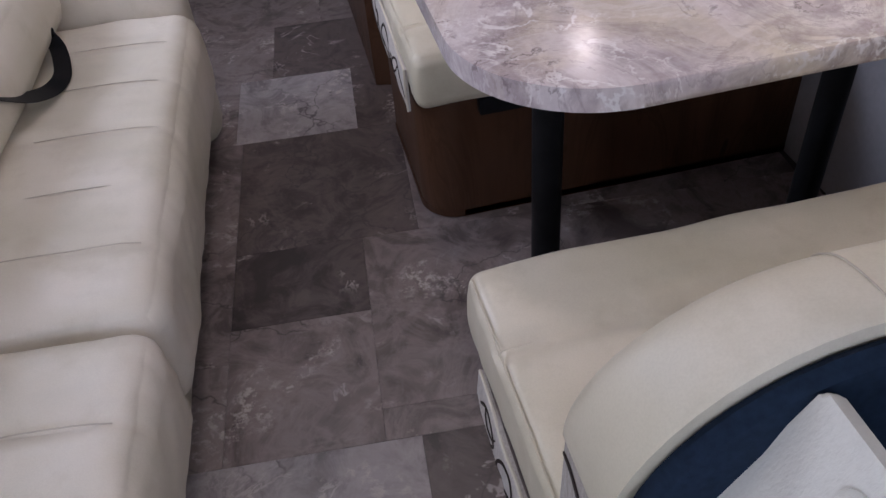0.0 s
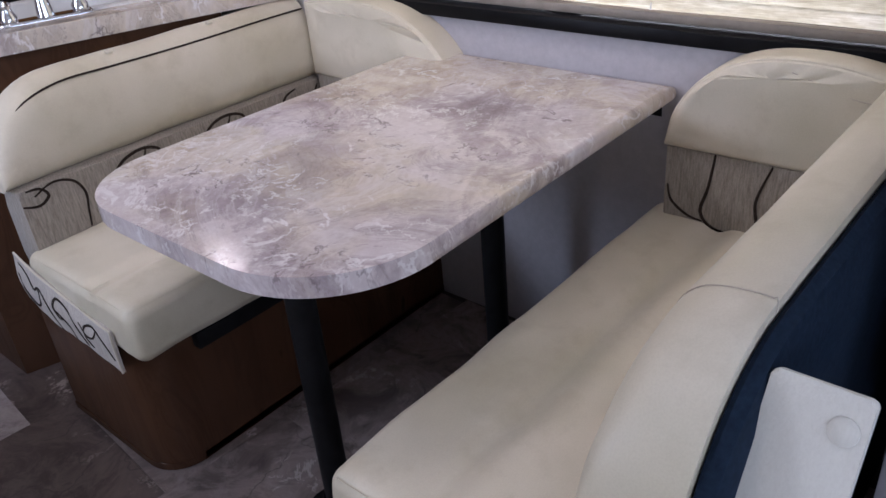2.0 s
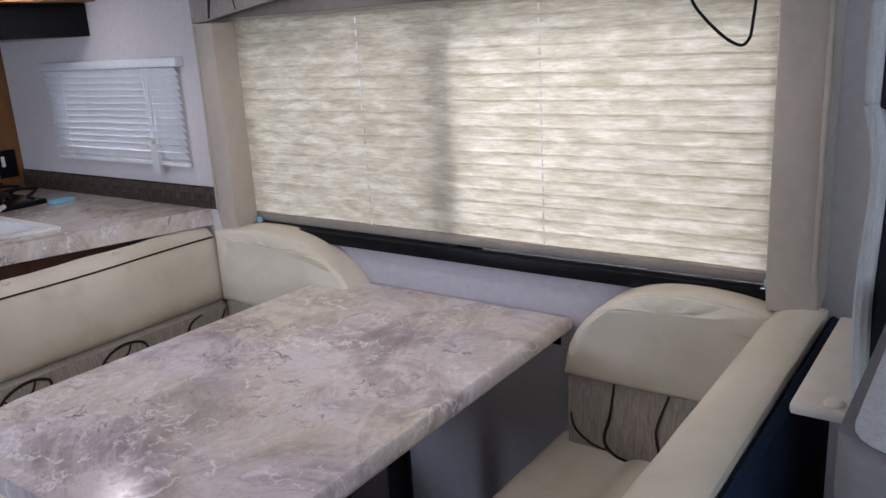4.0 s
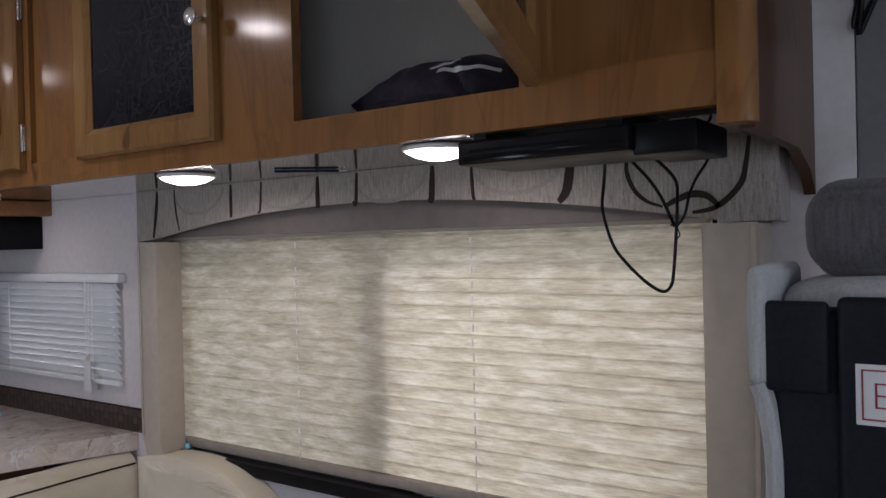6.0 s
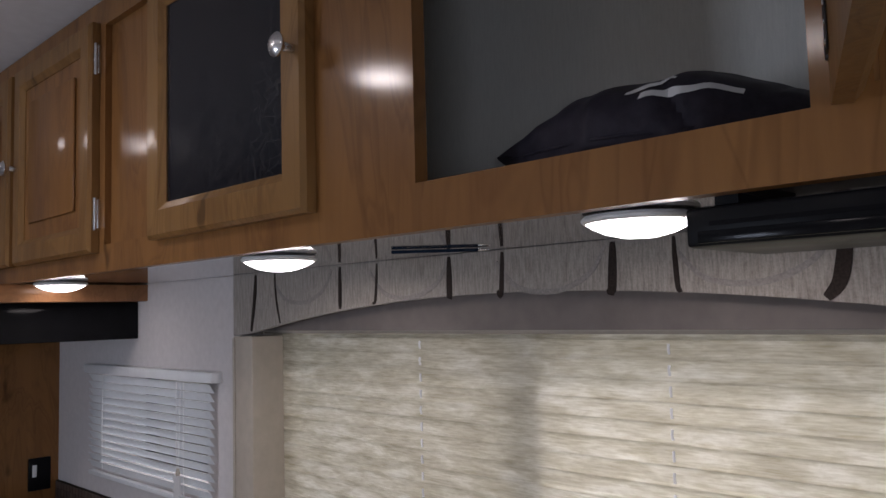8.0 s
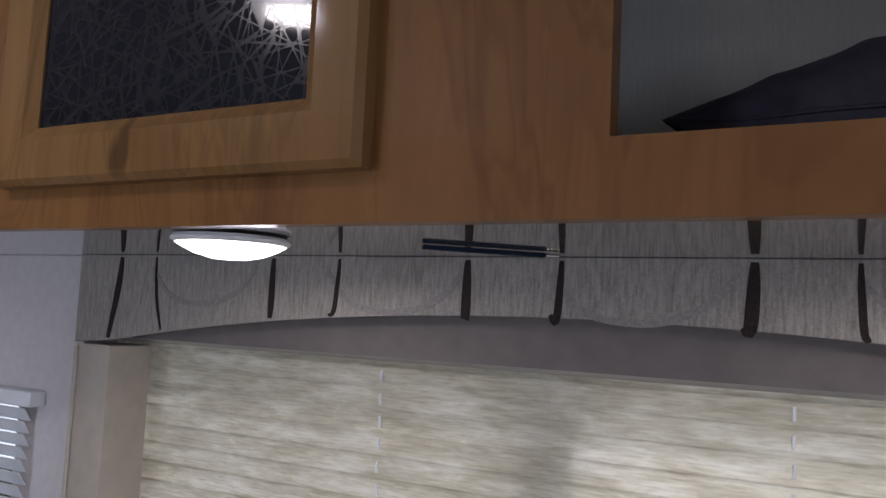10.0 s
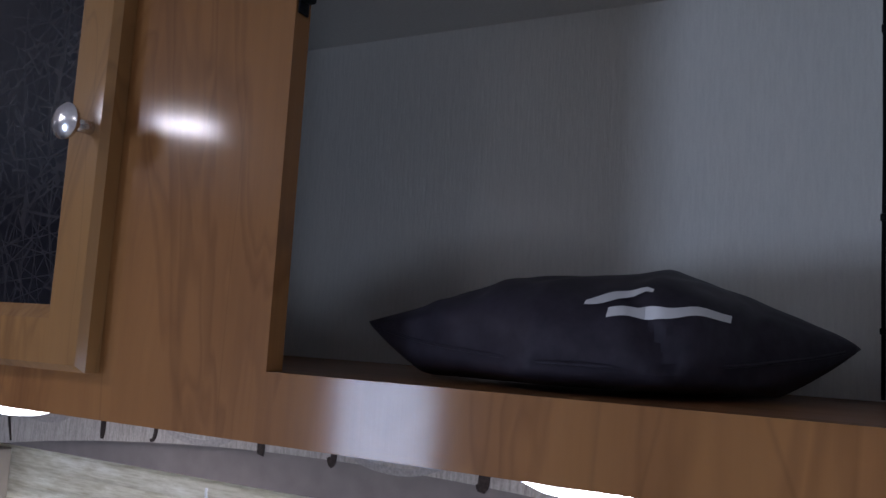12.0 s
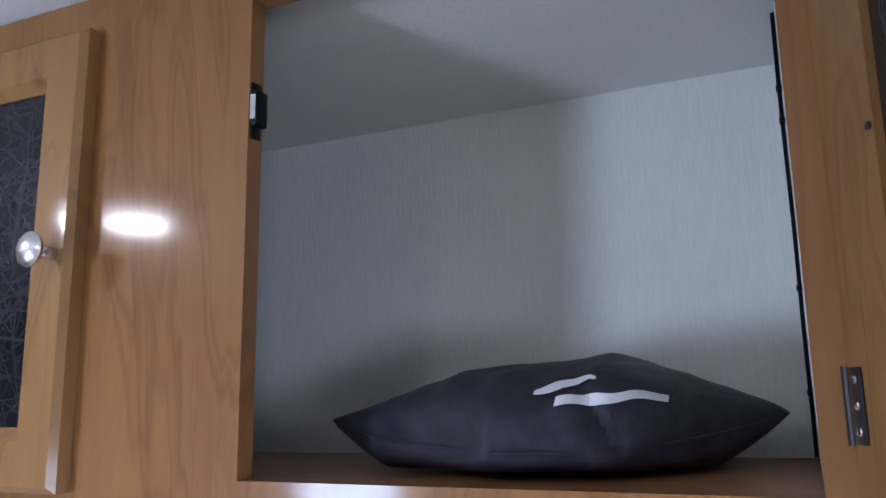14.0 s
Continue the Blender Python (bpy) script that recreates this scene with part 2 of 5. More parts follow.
def floor_stone(name, tones, pale):
    k = Mat(name, 0.42)
    info = k.n.new("ShaderNodeObjectInfo")
    rnd = info.outputs["Random"]
    geo = k.place()
    shift = k.n.new("ShaderNodeVectorMath")
    shift.operation = "MULTIPLY_ADD"
    joined = k.n.new("ShaderNodeCombineXYZ")
    for i in range(3):
        k.l.new(rnd, joined.inputs[i])
    k.l.new(joined.outputs[0], shift.inputs[0])
    shift.inputs[1].default_value = (17, 31, 23)
    k.l.new(geo, shift.inputs[2])
    where = shift.outputs[0]
    big = k.noise(3.4, where, detail=6, rough=0.62, distort=1.0)
    mid = k.noise(13, where, detail=6, rough=0.68, distort=0.8)
    fleck = k.noise(44, where, detail=5, rough=0.7)
    tone = k.ramp(rnd, [(0.0, tones[0]), (1.0, tones[1])])
    col = k.mix(k.ramp(big, [(0.35, (0.8, 0.8, 0.8)), (0.6, (0.0, 0.0, 0.0))]), tone, tuple(c * 0.5 for c in tones[0]))
    col = k.mix(k.ramp(mid, [(0.5, (0, 0, 0)), (0.7, (0.6, 0.6, 0.6))]), col, pale)
    cloud = k.noise(6.0, where, detail=7, rough=0.66, distort=1.4)
    col = k.mix(k.ramp(cloud, [(0.44, (0, 0, 0)), (0.54, (0.5, 0.5, 0.5)), (0.66, (0.1, 0.1, 0.1))]), col, pale)
    col = k.mix(k.ramp(cloud, [(0.34, (0.75, 0.75, 0.75)), (0.42, (0, 0, 0))]), col, tuple(c * 0.45 for c in tones[0]))
    col = k.mix(k.math("MULTIPLY", strokes(k, where, 7.0, 0.022, 3.0, 0.54, 16.0, 0.46), 0.65), col, (0.50, 0.44, 0.42))
    patch = k.math("MULTIPLY", k.ramp(big, [(0.57, (0, 0, 0)), (0.66, (1, 1, 1))]), k.ramp(fleck, [(0.5, (0, 0, 0)), (0.58, (1, 1, 1))]))
    col = k.mix(k.math("MULTIPLY", patch, 0.8), col, (0.55, 0.49, 0.45))
    crack = k.node("ShaderNodeTexVoronoi", Scale=3.2)
    crack.feature = "DISTANCE_TO_EDGE"
    warp = k.n.new("ShaderNodeVectorMath")
    warp.operation = "MULTIPLY_ADD"
    jit = k.node("ShaderNodeTexNoise", Scale=7.0, Detail=4.0)
    k.l.new(where, jit.inputs["Vector"])
    k.l.new(jit.outputs["Color"], warp.inputs[0])
    warp.inputs[1].default_value = (0.3, 0.3, 0.3)
    k.l.new(where, warp.inputs[2])
    k.l.new(warp.outputs[0], crack.inputs["Vector"])
    line = k.ramp(crack.outputs["Distance"], [(0.0, (1, 1, 1)), (0.014, (0, 0, 0))])
    line = k.math("MULTIPLY", line, k.ramp(k.noise(2.2, where), [(0.5, (0, 0, 0)), (0.56, (1, 1, 1))]))
    col = k.mix(k.math("MULTIPLY", line, 0.75), col, (0.045, 0.036, 0.034))
    k.base(col).roughness(mid, 0.3, 0.55).bump(mid, 0.18, 0.0015)
    return k.m


def shade_fabric():
    k = Mat("translucent_pleated_fabric", 0.9)
    streak = k.noise(9.0, k.place((1, 1.3, 5)), detail=6, rough=0.62, distort=0.3)
    fine = k.noise(60, k.place((1, 0.5, 6)), detail=3)
    col = k.ramp(streak, [(0.32, (0.45, 0.41, 0.275)), (0.5, (0.625, 0.59, 0.435)), (0.65, (0.84, 0.815, 0.685))])
    col = k.mix(0.27, col, k.ramp(fine, [(0.35, (0.42, 0.37, 0.28)), (0.6, (0.9, 0.88, 0.82))]))
    k.base(col)
    tr = k.n.new("ShaderNodeBsdfTranslucent")
    k.l.new(col, tr.inputs[0])
    add = k.node("ShaderNodeMixShader", Fac=0.55)
    k.l.new(k.b.outputs[0], add.inputs[1])
    k.l.new(tr.outputs[0], add.inputs[2])
    k.l.new(add.outputs[0], k.n["Material Output"].inputs[0])
    return k.m


def twigs(k, turn):
    """Criss-crossing thin straight lines in y, z; turn carries the place of the pane to that plane."""
    total = None
    for a, scale in ((0.35, (60, 60, 11)), (-0.55, (52, 52, 9)), (1.15, (58, 58, 10)), (-1.3, (50, 50, 9)), (0.0, (46, 46, 8))):
        v = k.node("ShaderNodeTexVoronoi", Scale=1.0)
        v.feature = "DISTANCE_TO_EDGE"
        flat = k.place(scale, (a, 0, turn))
        k.l.new(flat, v.inputs["Vector"])
        line = k.ramp(v.outputs["Distance"], [(0.0, (1, 1, 1)), (0.036, (0, 0, 0))])
        total = line if total is None else k.math("MAXIMUM", total, line)
    return total


def twig_glass():
    k = Mat("smoked_glass_with_twig_print", 0.06, colour=(0.012, 0.012, 0.014))
    mask = twigs(k, 0.0)
    k.base(k.mix(mask, (0.008, 0.008, 0.011), (0.024, 0.022, 0.024))).roughness(mask, 0.05, 0.18)
    k.b.inputs["Specular IOR Level"].default_value = 0.3
    return k.m


def see_through_twigs():
    k = Mat("clear_smoked_glass_with_twig_print", 0.08, colour=(0.035, 0.03, 0.027))
    mask = twigs(k, radians(-111))
    clear = k.n.new("ShaderNodeBsdfTransparent")
    clear.inputs[0].default_value = (0.35, 0.32, 0.29, 1)
    both = k.n.new("ShaderNodeMixShader")
    k.l.new(k.math("MAXIMUM", mask, 0.35), both.inputs[0])
    k.l.new(clear.outputs[0], both.inputs[1])
    k.l.new(k.b.outputs[0], both.inputs[2])
    k.l.new(both.outputs[0], k.n["Material Output"].inputs[0])
    return k.m


def glowing(name, colour, strength):
    k = Mat(name, 0.4, colour=(0.9, 0.9, 0.88))
    k.b.inputs["Emission Color"].default_value = (*colour, 1)
    k.b.inputs["Emission Strength"].default_value = strength
    return k.m


CREAM = vinyl("cream_vinyl", (0.625, 0.565, 0.46))
PALE = vinyl("pale_cream_vinyl", (0.63, 0.575, 0.50))
TAUPE = woven("taupe_woven_fabric", (0.40, 0.36, 0.315), (0.19, 0.167, 0.143))
TAUPE_PALE = woven("pale_taupe_ribbed_fabric", (0.52, 0.475, 0.43), (0.32, 0.285, 0.255))
SWIRL = simple("dark_brown_swirl_weave", (0.035, 0.026, 0.022), 0.8, vary=0.3, scale=300)
FAINT = simple("faint_grey_swirl_weave", (0.27, 0.245, 0.225), 0.85, vary=0.2, scale=300)
STONE = marble()
WOOD = wood("honey_cherry_wood_upright", (0.148, 0.058, 0.019), (0.325, 0.156, 0.050))
WOOD_DOOR = wood("pale_honey_door_wood", (0.155, 0.073, 0.025), (0.325, 0.172, 0.058))
WOOD_FLAT = wood("honey_cherry_wood_lengthwise", (0.19, 0.084, 0.034), (0.38, 0.185, 0.082), "y")
DARK_WOOD = wood("brown_woodgrain_laminate", (0.05, 0.023, 0.013), (0.105, 0.05, 0.027), gloss=0.4)
FLOOR = floor_stone("grey_brown_stone_vinyl", ((0.155, 0.118, 0.109), (0.215, 0.169, 0.158)), (0.33, 0.275, 0.262))
FLOOR_DARK = floor_stone("dark_brown_stone_vinyl", ((0.075, 0.055, 0.051), (0.095, 0.071, 0.066)), (0.17, 0.132, 0.12))
FLOOR_LIGHT = floor_stone("pale_grey_stone_vinyl", ((0.28, 0.245, 0.243), (0.34, 0.30, 0.298)), (0.45, 0.405, 0.40))
JOINT = simple("dark_floor_joint", (0.05, 0.042, 0.04), 0.7)
BOARD_VINYL = woven("textured_white_vinyl", (0.62, 0.605, 0.55), (0.57, 0.555, 0.50))
WALL = simple("pale_grey_wallboard", (0.60, 0.57, 0.56), 0.6, vary=0.05, scale=60, bump=0.05)
GREY_WALL = simple("grey_vinyl_wallboard", (0.40, 0.385, 0.41), 0.55, vary=0.06, scale=60, bump=0.05)
CAB_GREY = simple("dark_grey_cab_trim", (0.16, 0.16, 0.165), 0.65, vary=0.08, scale=60, bump=0.1)
CEILING = simple("white_ceiling_board", (0.74, 0.75, 0.77), 0.6, vary=0.04, scale=40, bump=0.06)
LINEN = woven("grey_linen_print_liner", (0.70, 0.69, 0.64), (0.63, 0.62, 0.575))
SHADE = shade_fabric()
SCREEN = Mat("fine_insect_screen", 0.9, colour=(0.02, 0.02, 0.02))
see = SCREEN.n.new("ShaderNodeBsdfTransparent")
blend = SCREEN.node("ShaderNodeMixShader", Fac=0.24)
SCREEN.l.new(see.outputs[0], blend.inputs[1])
SCREEN.l.new(SCREEN.b.outputs[0], blend.inputs[2])
SCREEN.l.new(blend.outputs[0], SCREEN.n["Material Output"].inputs[0])
SCREEN = SCREEN.m
GLOSS_BOARD = simple("polished_brown_laminate", (0.16, 0.12, 0.10), 0.08, vary=0.1)
GLOSS_BOARD.node_tree.nodes["Principled BSDF"].inputs["Coat Weight"].default_value = 1.0
GLOSS_BOARD.node_tree.nodes["Principled BSDF"].inputs["Coat Roughness"].default_value = 0.03
# dark brown that stands for the shadow behind the window valance
GAP_SHADOW = simple("painted_gap_shadow", (0.17, 0.145, 0.13), 0.8, vary=0.1)
DULL = simple("dark_bronze_plate", (0.045, 0.04, 0.04), 0.4, 0.6, 0.15, 200)
BLACK = simple("satin_black_plastic", (0.006, 0.006, 0.007), 0.35, vary=0.2)
GLOSS_BLACK = simple("gloss_black_plastic", (0.008, 0.008, 0.009), 0.14, vary=0.2)
STEEL = simple("black_powder_coated_steel", (0.010, 0.010, 0.011), 0.45, vary=0.2, bump=0.05)
NICKEL = simple("brushed_nickel", (0.62, 0.61, 0.6), 0.24, 1.0, 0.1, 200)
CHROME = simple("polished_chrome", (0.78, 0.78, 0.8), 0.08, 1.0, 0.03)
NAVY = simple("dark_navy_cloth", (0.010, 0.019, 0.036), 0.8, vary=0.25, scale=120, bump=0.2)
BAG = simple("black_nylon_cloth", (0.032, 0.028, 0.037), 0.48, vary=0.2, scale=90, bump=0.1)
TWIG = twig_glass()
TWIG_CLEAR = see_through_twigs()
WHITE = simple("white_plastic", (0.78, 0.78, 0.77), 0.35, vary=0.04)
BLIND = simple("white_metal_slat", (0.72, 0.74, 0.75), 0.35, vary=0.05)
GREY_CLOTH = woven("charcoal_grey_seat_cloth", (0.085, 0.082, 0.085), (0.04, 0.038, 0.04))
PALE_CLOTH = woven("pale_grey_seat_cloth", (0.42, 0.43, 0.42), (0.30, 0.31, 0.30))
LEATHER = simple("black_leather", (0.012, 0.014, 0.018), 0.45, vary=0.2, scale=200, bump=0.2)
CURTAIN = simple("beige_padded_vinyl", (0.43, 0.38, 0.31), 0.6, vary=0.06, scale=40, bump=0.1)
LAMP = glowing("lit_white_lens", (1.0, 0.96, 0.9), 14.0)
BLUE = simple("pale_blue_plastic_tag", (0.2, 0.5, 0.65), 0.4)
GLASS = Mat("window_glass", 0.02, colour=(0.9, 0.95, 0.95))
GLASS.b.inputs["Transmission Weight"].default_value = 1.0
GLASS = GLASS.m
RED = simple("dark_red_print", (0.25, 0.03, 0.03), 0.6)
WHITE_PRINT = simple("white_print", (0.6, 0.6, 0.6), 0.6, vary=0.03)


# ---- builders ----
def finish(bm, smooth=True):
    bmesh.ops.recalc_face_normals(bm, faces=bm.faces)
    if smooth:
        for f in bm.faces:
            f.smooth = True
        for e in bm.edges:
            if len(e.link_faces) == 2 and e.calc_face_angle(0) > radians(38):
                e.smooth = False
    return bm


def thing(name, loc, label, category, group="", kind=""):
    ob = new(name)
    ob.location = loc
    ob.empty_display_size = 0.05
    return tagged(ob, label, category, group, kind)


def part(name, bm, material, parent=None, label="", smooth=True):
    finish(bm, smooth)
    me = bpy.data.meshes.new(name)
    bm.to_mesh(me)
    bm.free()
    me.materials.append(material)
    ob = new(name, me)
    if parent:
        ob.parent = parent
        if parent.type == "EMPTY":
            ob.matrix_parent_inverse = Matrix.Translation(-parent.location)
    return tagged(ob, label)


def single(name, bm, material, label, category, group="", kind="", smooth=True):
    return tagged(part(name, bm, material, None, "", smooth), label, category, group, kind)


def box(x0, x1, y0, y1, z0, z1, bevel=0.0, seg=2):
    bm = bmesh.new()
    bmesh.ops.create_cube(bm, size=1)
    for v in bm.verts:
        v.co = Vector(((x0 + x1) / 2 + v.co.x * (x1 - x0), (y0 + y1) / 2 + v.co.y * (y1 - y0), (z0 + z1) / 2 + v.co.z * (z1 - z0)))
    if bevel:
        bmesh.ops.bevel(bm, geom=list(bm.edges), offset=bevel, segments=seg, profile=0.5, affect="EDGES")
    return bm


def merge(*parts):
    out = bmesh.new()
    for bm in parts:
        me = bpy.data.meshes.new("m")
        bm.to_mesh(me)
        out.from_mesh(me)
        bpy.data.meshes.remove(me)
        bm.free()
    return out


def moved(bm, m):
    bmesh.ops.transform(bm, matrix=m, verts=bm.verts)
    return bm


def prism(points, axis, a, b, bevel=0.0, seg=2):
    """A closed outline of (u, v) pushed along an axis from a to b. x: u, v are y, z; y: x, z; z: x, y."""
    bm = bmesh.new()
    at = {"x": lambda u, v, w: (w, u, v), "y": lambda u, v, w: (u, w, v), "z": lambda u, v, w: (u, v, w)}[axis]
    lo = [bm.verts.new(at(u, v, a)) for u, v in points]
    hi = [bm.verts.new(at(u, v, b)) for u, v in points]
    n = len(points)
    caps = [bm.faces.new(lo), bm.faces.new(hi[::-1])]
    for i in range(n):
        bm.faces.new((lo[i], lo[(i + 1) % n], hi[(i + 1) % n], hi[i]))
    if bevel:
        bmesh.ops.bevel(bm, geom=[e for c in caps for e in c.edges], offset=bevel, segments=seg, profile=0.5, affect="EDGES")
    return bm


def soft_outline(points, rounds=3):
    for _ in range(rounds):
        points = [q for (a, b), (c, d) in zip(points, points[1:] + points[:1])
                  for q in ((a * 0.75 + c * 0.25, b * 0.75 + d * 0.25), (a * 0.25 + c * 0.75, b * 0.25 + d * 0.75))]
    return points


def rounded_rect(x0, x1, y0, y1, r, n=8):
    """r: the four corner radii, from (x1, y1) on against the clock."""
    out = []
    for (cx, cy, a), q in zip(((x1, y1, 0), (x0, y1, 90), (x0, y0, 180), (x1, y0, 270)), r):
        sx, sy = (-1 if cx == x1 else 1), (-1 if cy == y1 else 1)
        for i in range(n + 1):
            w = radians(a + 90 * i / n)
            out.append((cx + sx * q + q * math.cos(w), cy + sy * q + q * math.sin(w)))
            if q < 1e-6:
                break
    return out


def cushion(x0, x1, y0, y1, z0, z1, r, n=10, bulge=0.0, wob=0.0, seed=0.0, valley=None):
    """A box with round edges, a swollen top and sides and a slightly uneven skin."""
    lo, hi = (x0, y0, z0), (x1, y1, z1)
    lists = []
    for a, b in zip(lo, hi):
        e = [r * (1 - math.cos(radians(90 * k / 4))) for k in range(5)]
        mid = [a + r + (b - a - 2 * r) * k / n for k in range(1, n)]
        lists.append([a + q for q in e] + mid + [b - q for q in reversed(e)])
    bm = bmesh.new()
    cache = {}

    def vert(p):
        key = tuple(round(c, 6) for c in p)
        if key not in cache:
            inner = Vector([min(max(c, a + r), b - r) for c, a, b in zip(p, lo, hi)])
            d = Vector(p) - inner
            q = inner + d.normalized() * r
            s = [(c - a) / (b - a) for c, a, b in zip(p, lo, hi)]
            hump = [math.sin(math.pi * min(max(t, 0), 1)) for t in s]
            nrm = d.normalized()
            q += nrm * bulge * hump[0] ** 0.5 * hump[1] ** 0.5 * abs(nrm.z) + nrm * bulge * 0.5 * hump[2] * (1 - abs(nrm.z))
            if wob:
                q += nrm * wob * noise.noise(Vector(p) * 7 + Vector((seed, seed, seed)))
            if wob and n > 30:
                q += nrm * wob * 0.45 * noise.noise(Vector((p[0] * 11, p[1] * 30, p[2] * 20 + seed)))
            if valley and nrm.z > 0.15:
                for vy, deep, wide in valley:
                    bend = 0.006 * noise.noise(Vector((q.x * 6, vy * 9, 1)))
                    q.z -= deep * min(1.0, nrm.z * 1.5) * math.exp(-((q.y - vy - bend) / wide) ** 2)
            cache[key] = bm.verts.new(q)
        return cache[key]

    for ax in range(3):
        u, v = [i for i in range(3) if i != ax]
        for side in (lo[ax], hi[ax]):
            for i in range(len(lists[u]) - 1):
                for j in range(len(lists[v]) - 1):
                    quad = []
                    for di, dj in ((0, 0), (1, 0), (1, 1), (0, 1)):
                        p = [0, 0, 0]
                        p[ax], p[u], p[v] = side, lists[u][i + di], lists[v][j + dj]
                        quad.append(vert(p))
                    if len(set(quad)) == 4:
                        bm.faces.new(quad)
    return bm


def lathe(profile, centre, axis="z", n=24):
    """A profile of (radius, height) turned round an axis through centre."""
    bm = bmesh.new()
    rings = []
    for r, h in profile:
        ring = []
        for i in range(n):
            a = 2 * math.pi * i / n
            u, v = r * math.cos(a), r * math.sin(a)
            p = {"z": (u, v, h), "x": (h, u, v), "y": (u, h, v)}[axis]
            ring.append(bm.verts.new(Vector(centre) + Vector(p)))
        rings.append(ring)
    for a, b in zip(rings, rings[1:]):
        for i in range(n):
            bm.faces.new((a[i], a[(i + 1) % n], b[(i + 1) % n], b[i]))
    bm.faces.new(rings[0])
    bm.faces.new(rings[-1])
    return bm


def smooth_path(points, steps=6):
    pts = [Vector(p) for p in points]
    out = []
    for i in range(len(pts) - 1):
        p0, p1, p2, p3 = pts[max(i - 1, 0)], pts[i], pts[i + 1], pts[min(i + 2, len(pts) - 1)]
        for k in range(steps):
            t = k / steps
            out.append(0.5 * ((2 * p1) + (p2 - p0) * t + (2 * p0 - 5 * p1 + 4 * p2 - p3) * t * t + (3 * p1 - p0 - 3 * p2 + p3) * t ** 3))
    return out + [pts[-1]]


def tube(points, radius, n=8, steps=6, flat=1.0):
    path = smooth_path(points, steps)
    bm = bmesh.new()
    rings, side = [], None
    for i, p in enumerate(path):
        d = (path[min(i + 1, len(path) - 1)] - path[max(i - 1, 0)]).normalized()
        if side is None:
            side = d.orthogonal().normalized()
        side = (side - d * side.dot(d)).normalized()
        up = d.cross(side)
        rings.append([bm.verts.new(p + side * radius * math.cos(2 * math.pi * k / n) + up * radius * flat * math.sin(2 * math.pi * k / n)) for k in range(n)])
    for a, b in zip(rings, rings[1:]):
        for k in range(n):
            bm.faces.new((a[k], a[(k + 1) % n], b[(k + 1) % n], b[k]))
    bm.faces.new(rings[0])
    bm.faces.new(rings[-1])
    return bm


def ribbon(points, width, normal, thick=0.0012, steps=8, taper=True):
    """A flat stripe that lies along points, across its normal."""
    path = smooth_path(points, steps)
    bm = bmesh.new()
    nrm = Vector(normal).normalized()
    rows = []
    for i, p in enumerate(path):
        d = (path[min(i + 1, len(path) - 1)] - path[max(i - 1, 0)]).normalized()
        s = d.cross(nrm).normalized()
        w = width * (0.55 + 0.45 * math.sin(math.pi * i / (len(path) - 1))) / 2 if taper else width / 2
        rows.append([bm.verts.new(q) for q in (p - s * w, p + s * w, p + s * w + nrm * thick, p - s * w + nrm * thick)])
    for a, b in zip(rows, rows[1:]):
        for k in range(4):
            bm.faces.new((a[k], a[(k + 1) % 4], b[(k + 1) % 4], b[k]))
    bm.faces.new(rows[0])
    bm.faces.new(rows[-1])
    return bm


# ---- structure ----
def wall_with_holes(name, plane, a0, a1, z0, z1, holes, across, material, label):
    """A wall along y (plane = 'x') or x (plane = 'y') between the two depths of across, with openings (a, b, low, high)."""
    bits = []
    cuts = sorted({a0, a1, *[h[0] for h in holes], *[h[1] for h in holes]})
    for a, b in zip(cuts, cuts[1:]):
        spans, low = [], z0
        for h in sorted([h for h in holes if h[0] <= a and h[1] >= b], key=lambda h: h[2]):
            spans.append((low, h[2]))
            low = h[3]
        spans.append((low, z1))
        for lo, hi in spans:
            if hi - lo > 1e-4:
                bits.append(box(*across, a, b, lo, hi) if plane == "x" else box(a, b, *across, lo, hi))
    bm = merge(*bits)
    bmesh.ops.remove_doubles(bm, verts=bm.verts, dist=1e-5)
    return single(name, bm, material, label, "wall", kind="structure", smooth=False)


single("wall_cab", box(1.45, 1.56, -1.4, 0.268, -0.02, 2.04), CAB_GREY, "dark grey cab side trim panel", "wall", kind="structure", smooth=False)
wall_with_holes("wall_east", "x", 0.27, 4.4, -0.02, 2.04, [(0.47, 1.93, 0.86, 1.42), (2.07, 2.655, 1.045, 1.295)], (1.45, 1.56), WALL, "pale grey board wall with two windows")
wall_with_holes("wall_west", "x", -1.4, 4.4, -0.02, 2.04, [(-1.12, -0.32, 0.92, 1.5), (1.92, 2.34, 1.03, 1.51)], (-0.95, -0.89), WALL, "pale grey board wall behind the sofa with a door window")
wall_with_holes("wall_south", "y", -0.95, 1.51, -0.02, 2.04, [(-0.5, 1.2, 1.1, 1.8)], (-1.28, -1.22), GREY_WALL, "grey cab front with a wide windshield opening")
wall_with_holes("wall_north", "y", -0.95, 1.51, -0.02, 2.04, [], (4.34, 4.4), WALL, "pale grey rear wall")
single("ceiling", box(-0.95, 1.51, -1.28, 4.4, 2.042, 2.082), CEILING, "plain white ceiling board", "ceiling", kind="structure", smooth=False)
wall_with_holes("wall_kitchen", "x", 1.93, 2.97, 0.0, 1.5325, [(2.07, 2.655, 1.045, 1.295)], (1.402, 1.449), WALL, "pale grey kitchen wall panel round the small window")
single("wall_kitchen_end", box(0.62, 1.448, 2.97, 3.0, 0.0, 1.53, 0.002), WOOD, "upright honey-brown wood panel beside the stove", "wall", kind="structure")
single("windshield", box(-0.5, 1.2, -1.255, -1.25, 1.1, 1.8), GLASS, "clear windshield glass", "window", kind="structure").visible_shadow = False


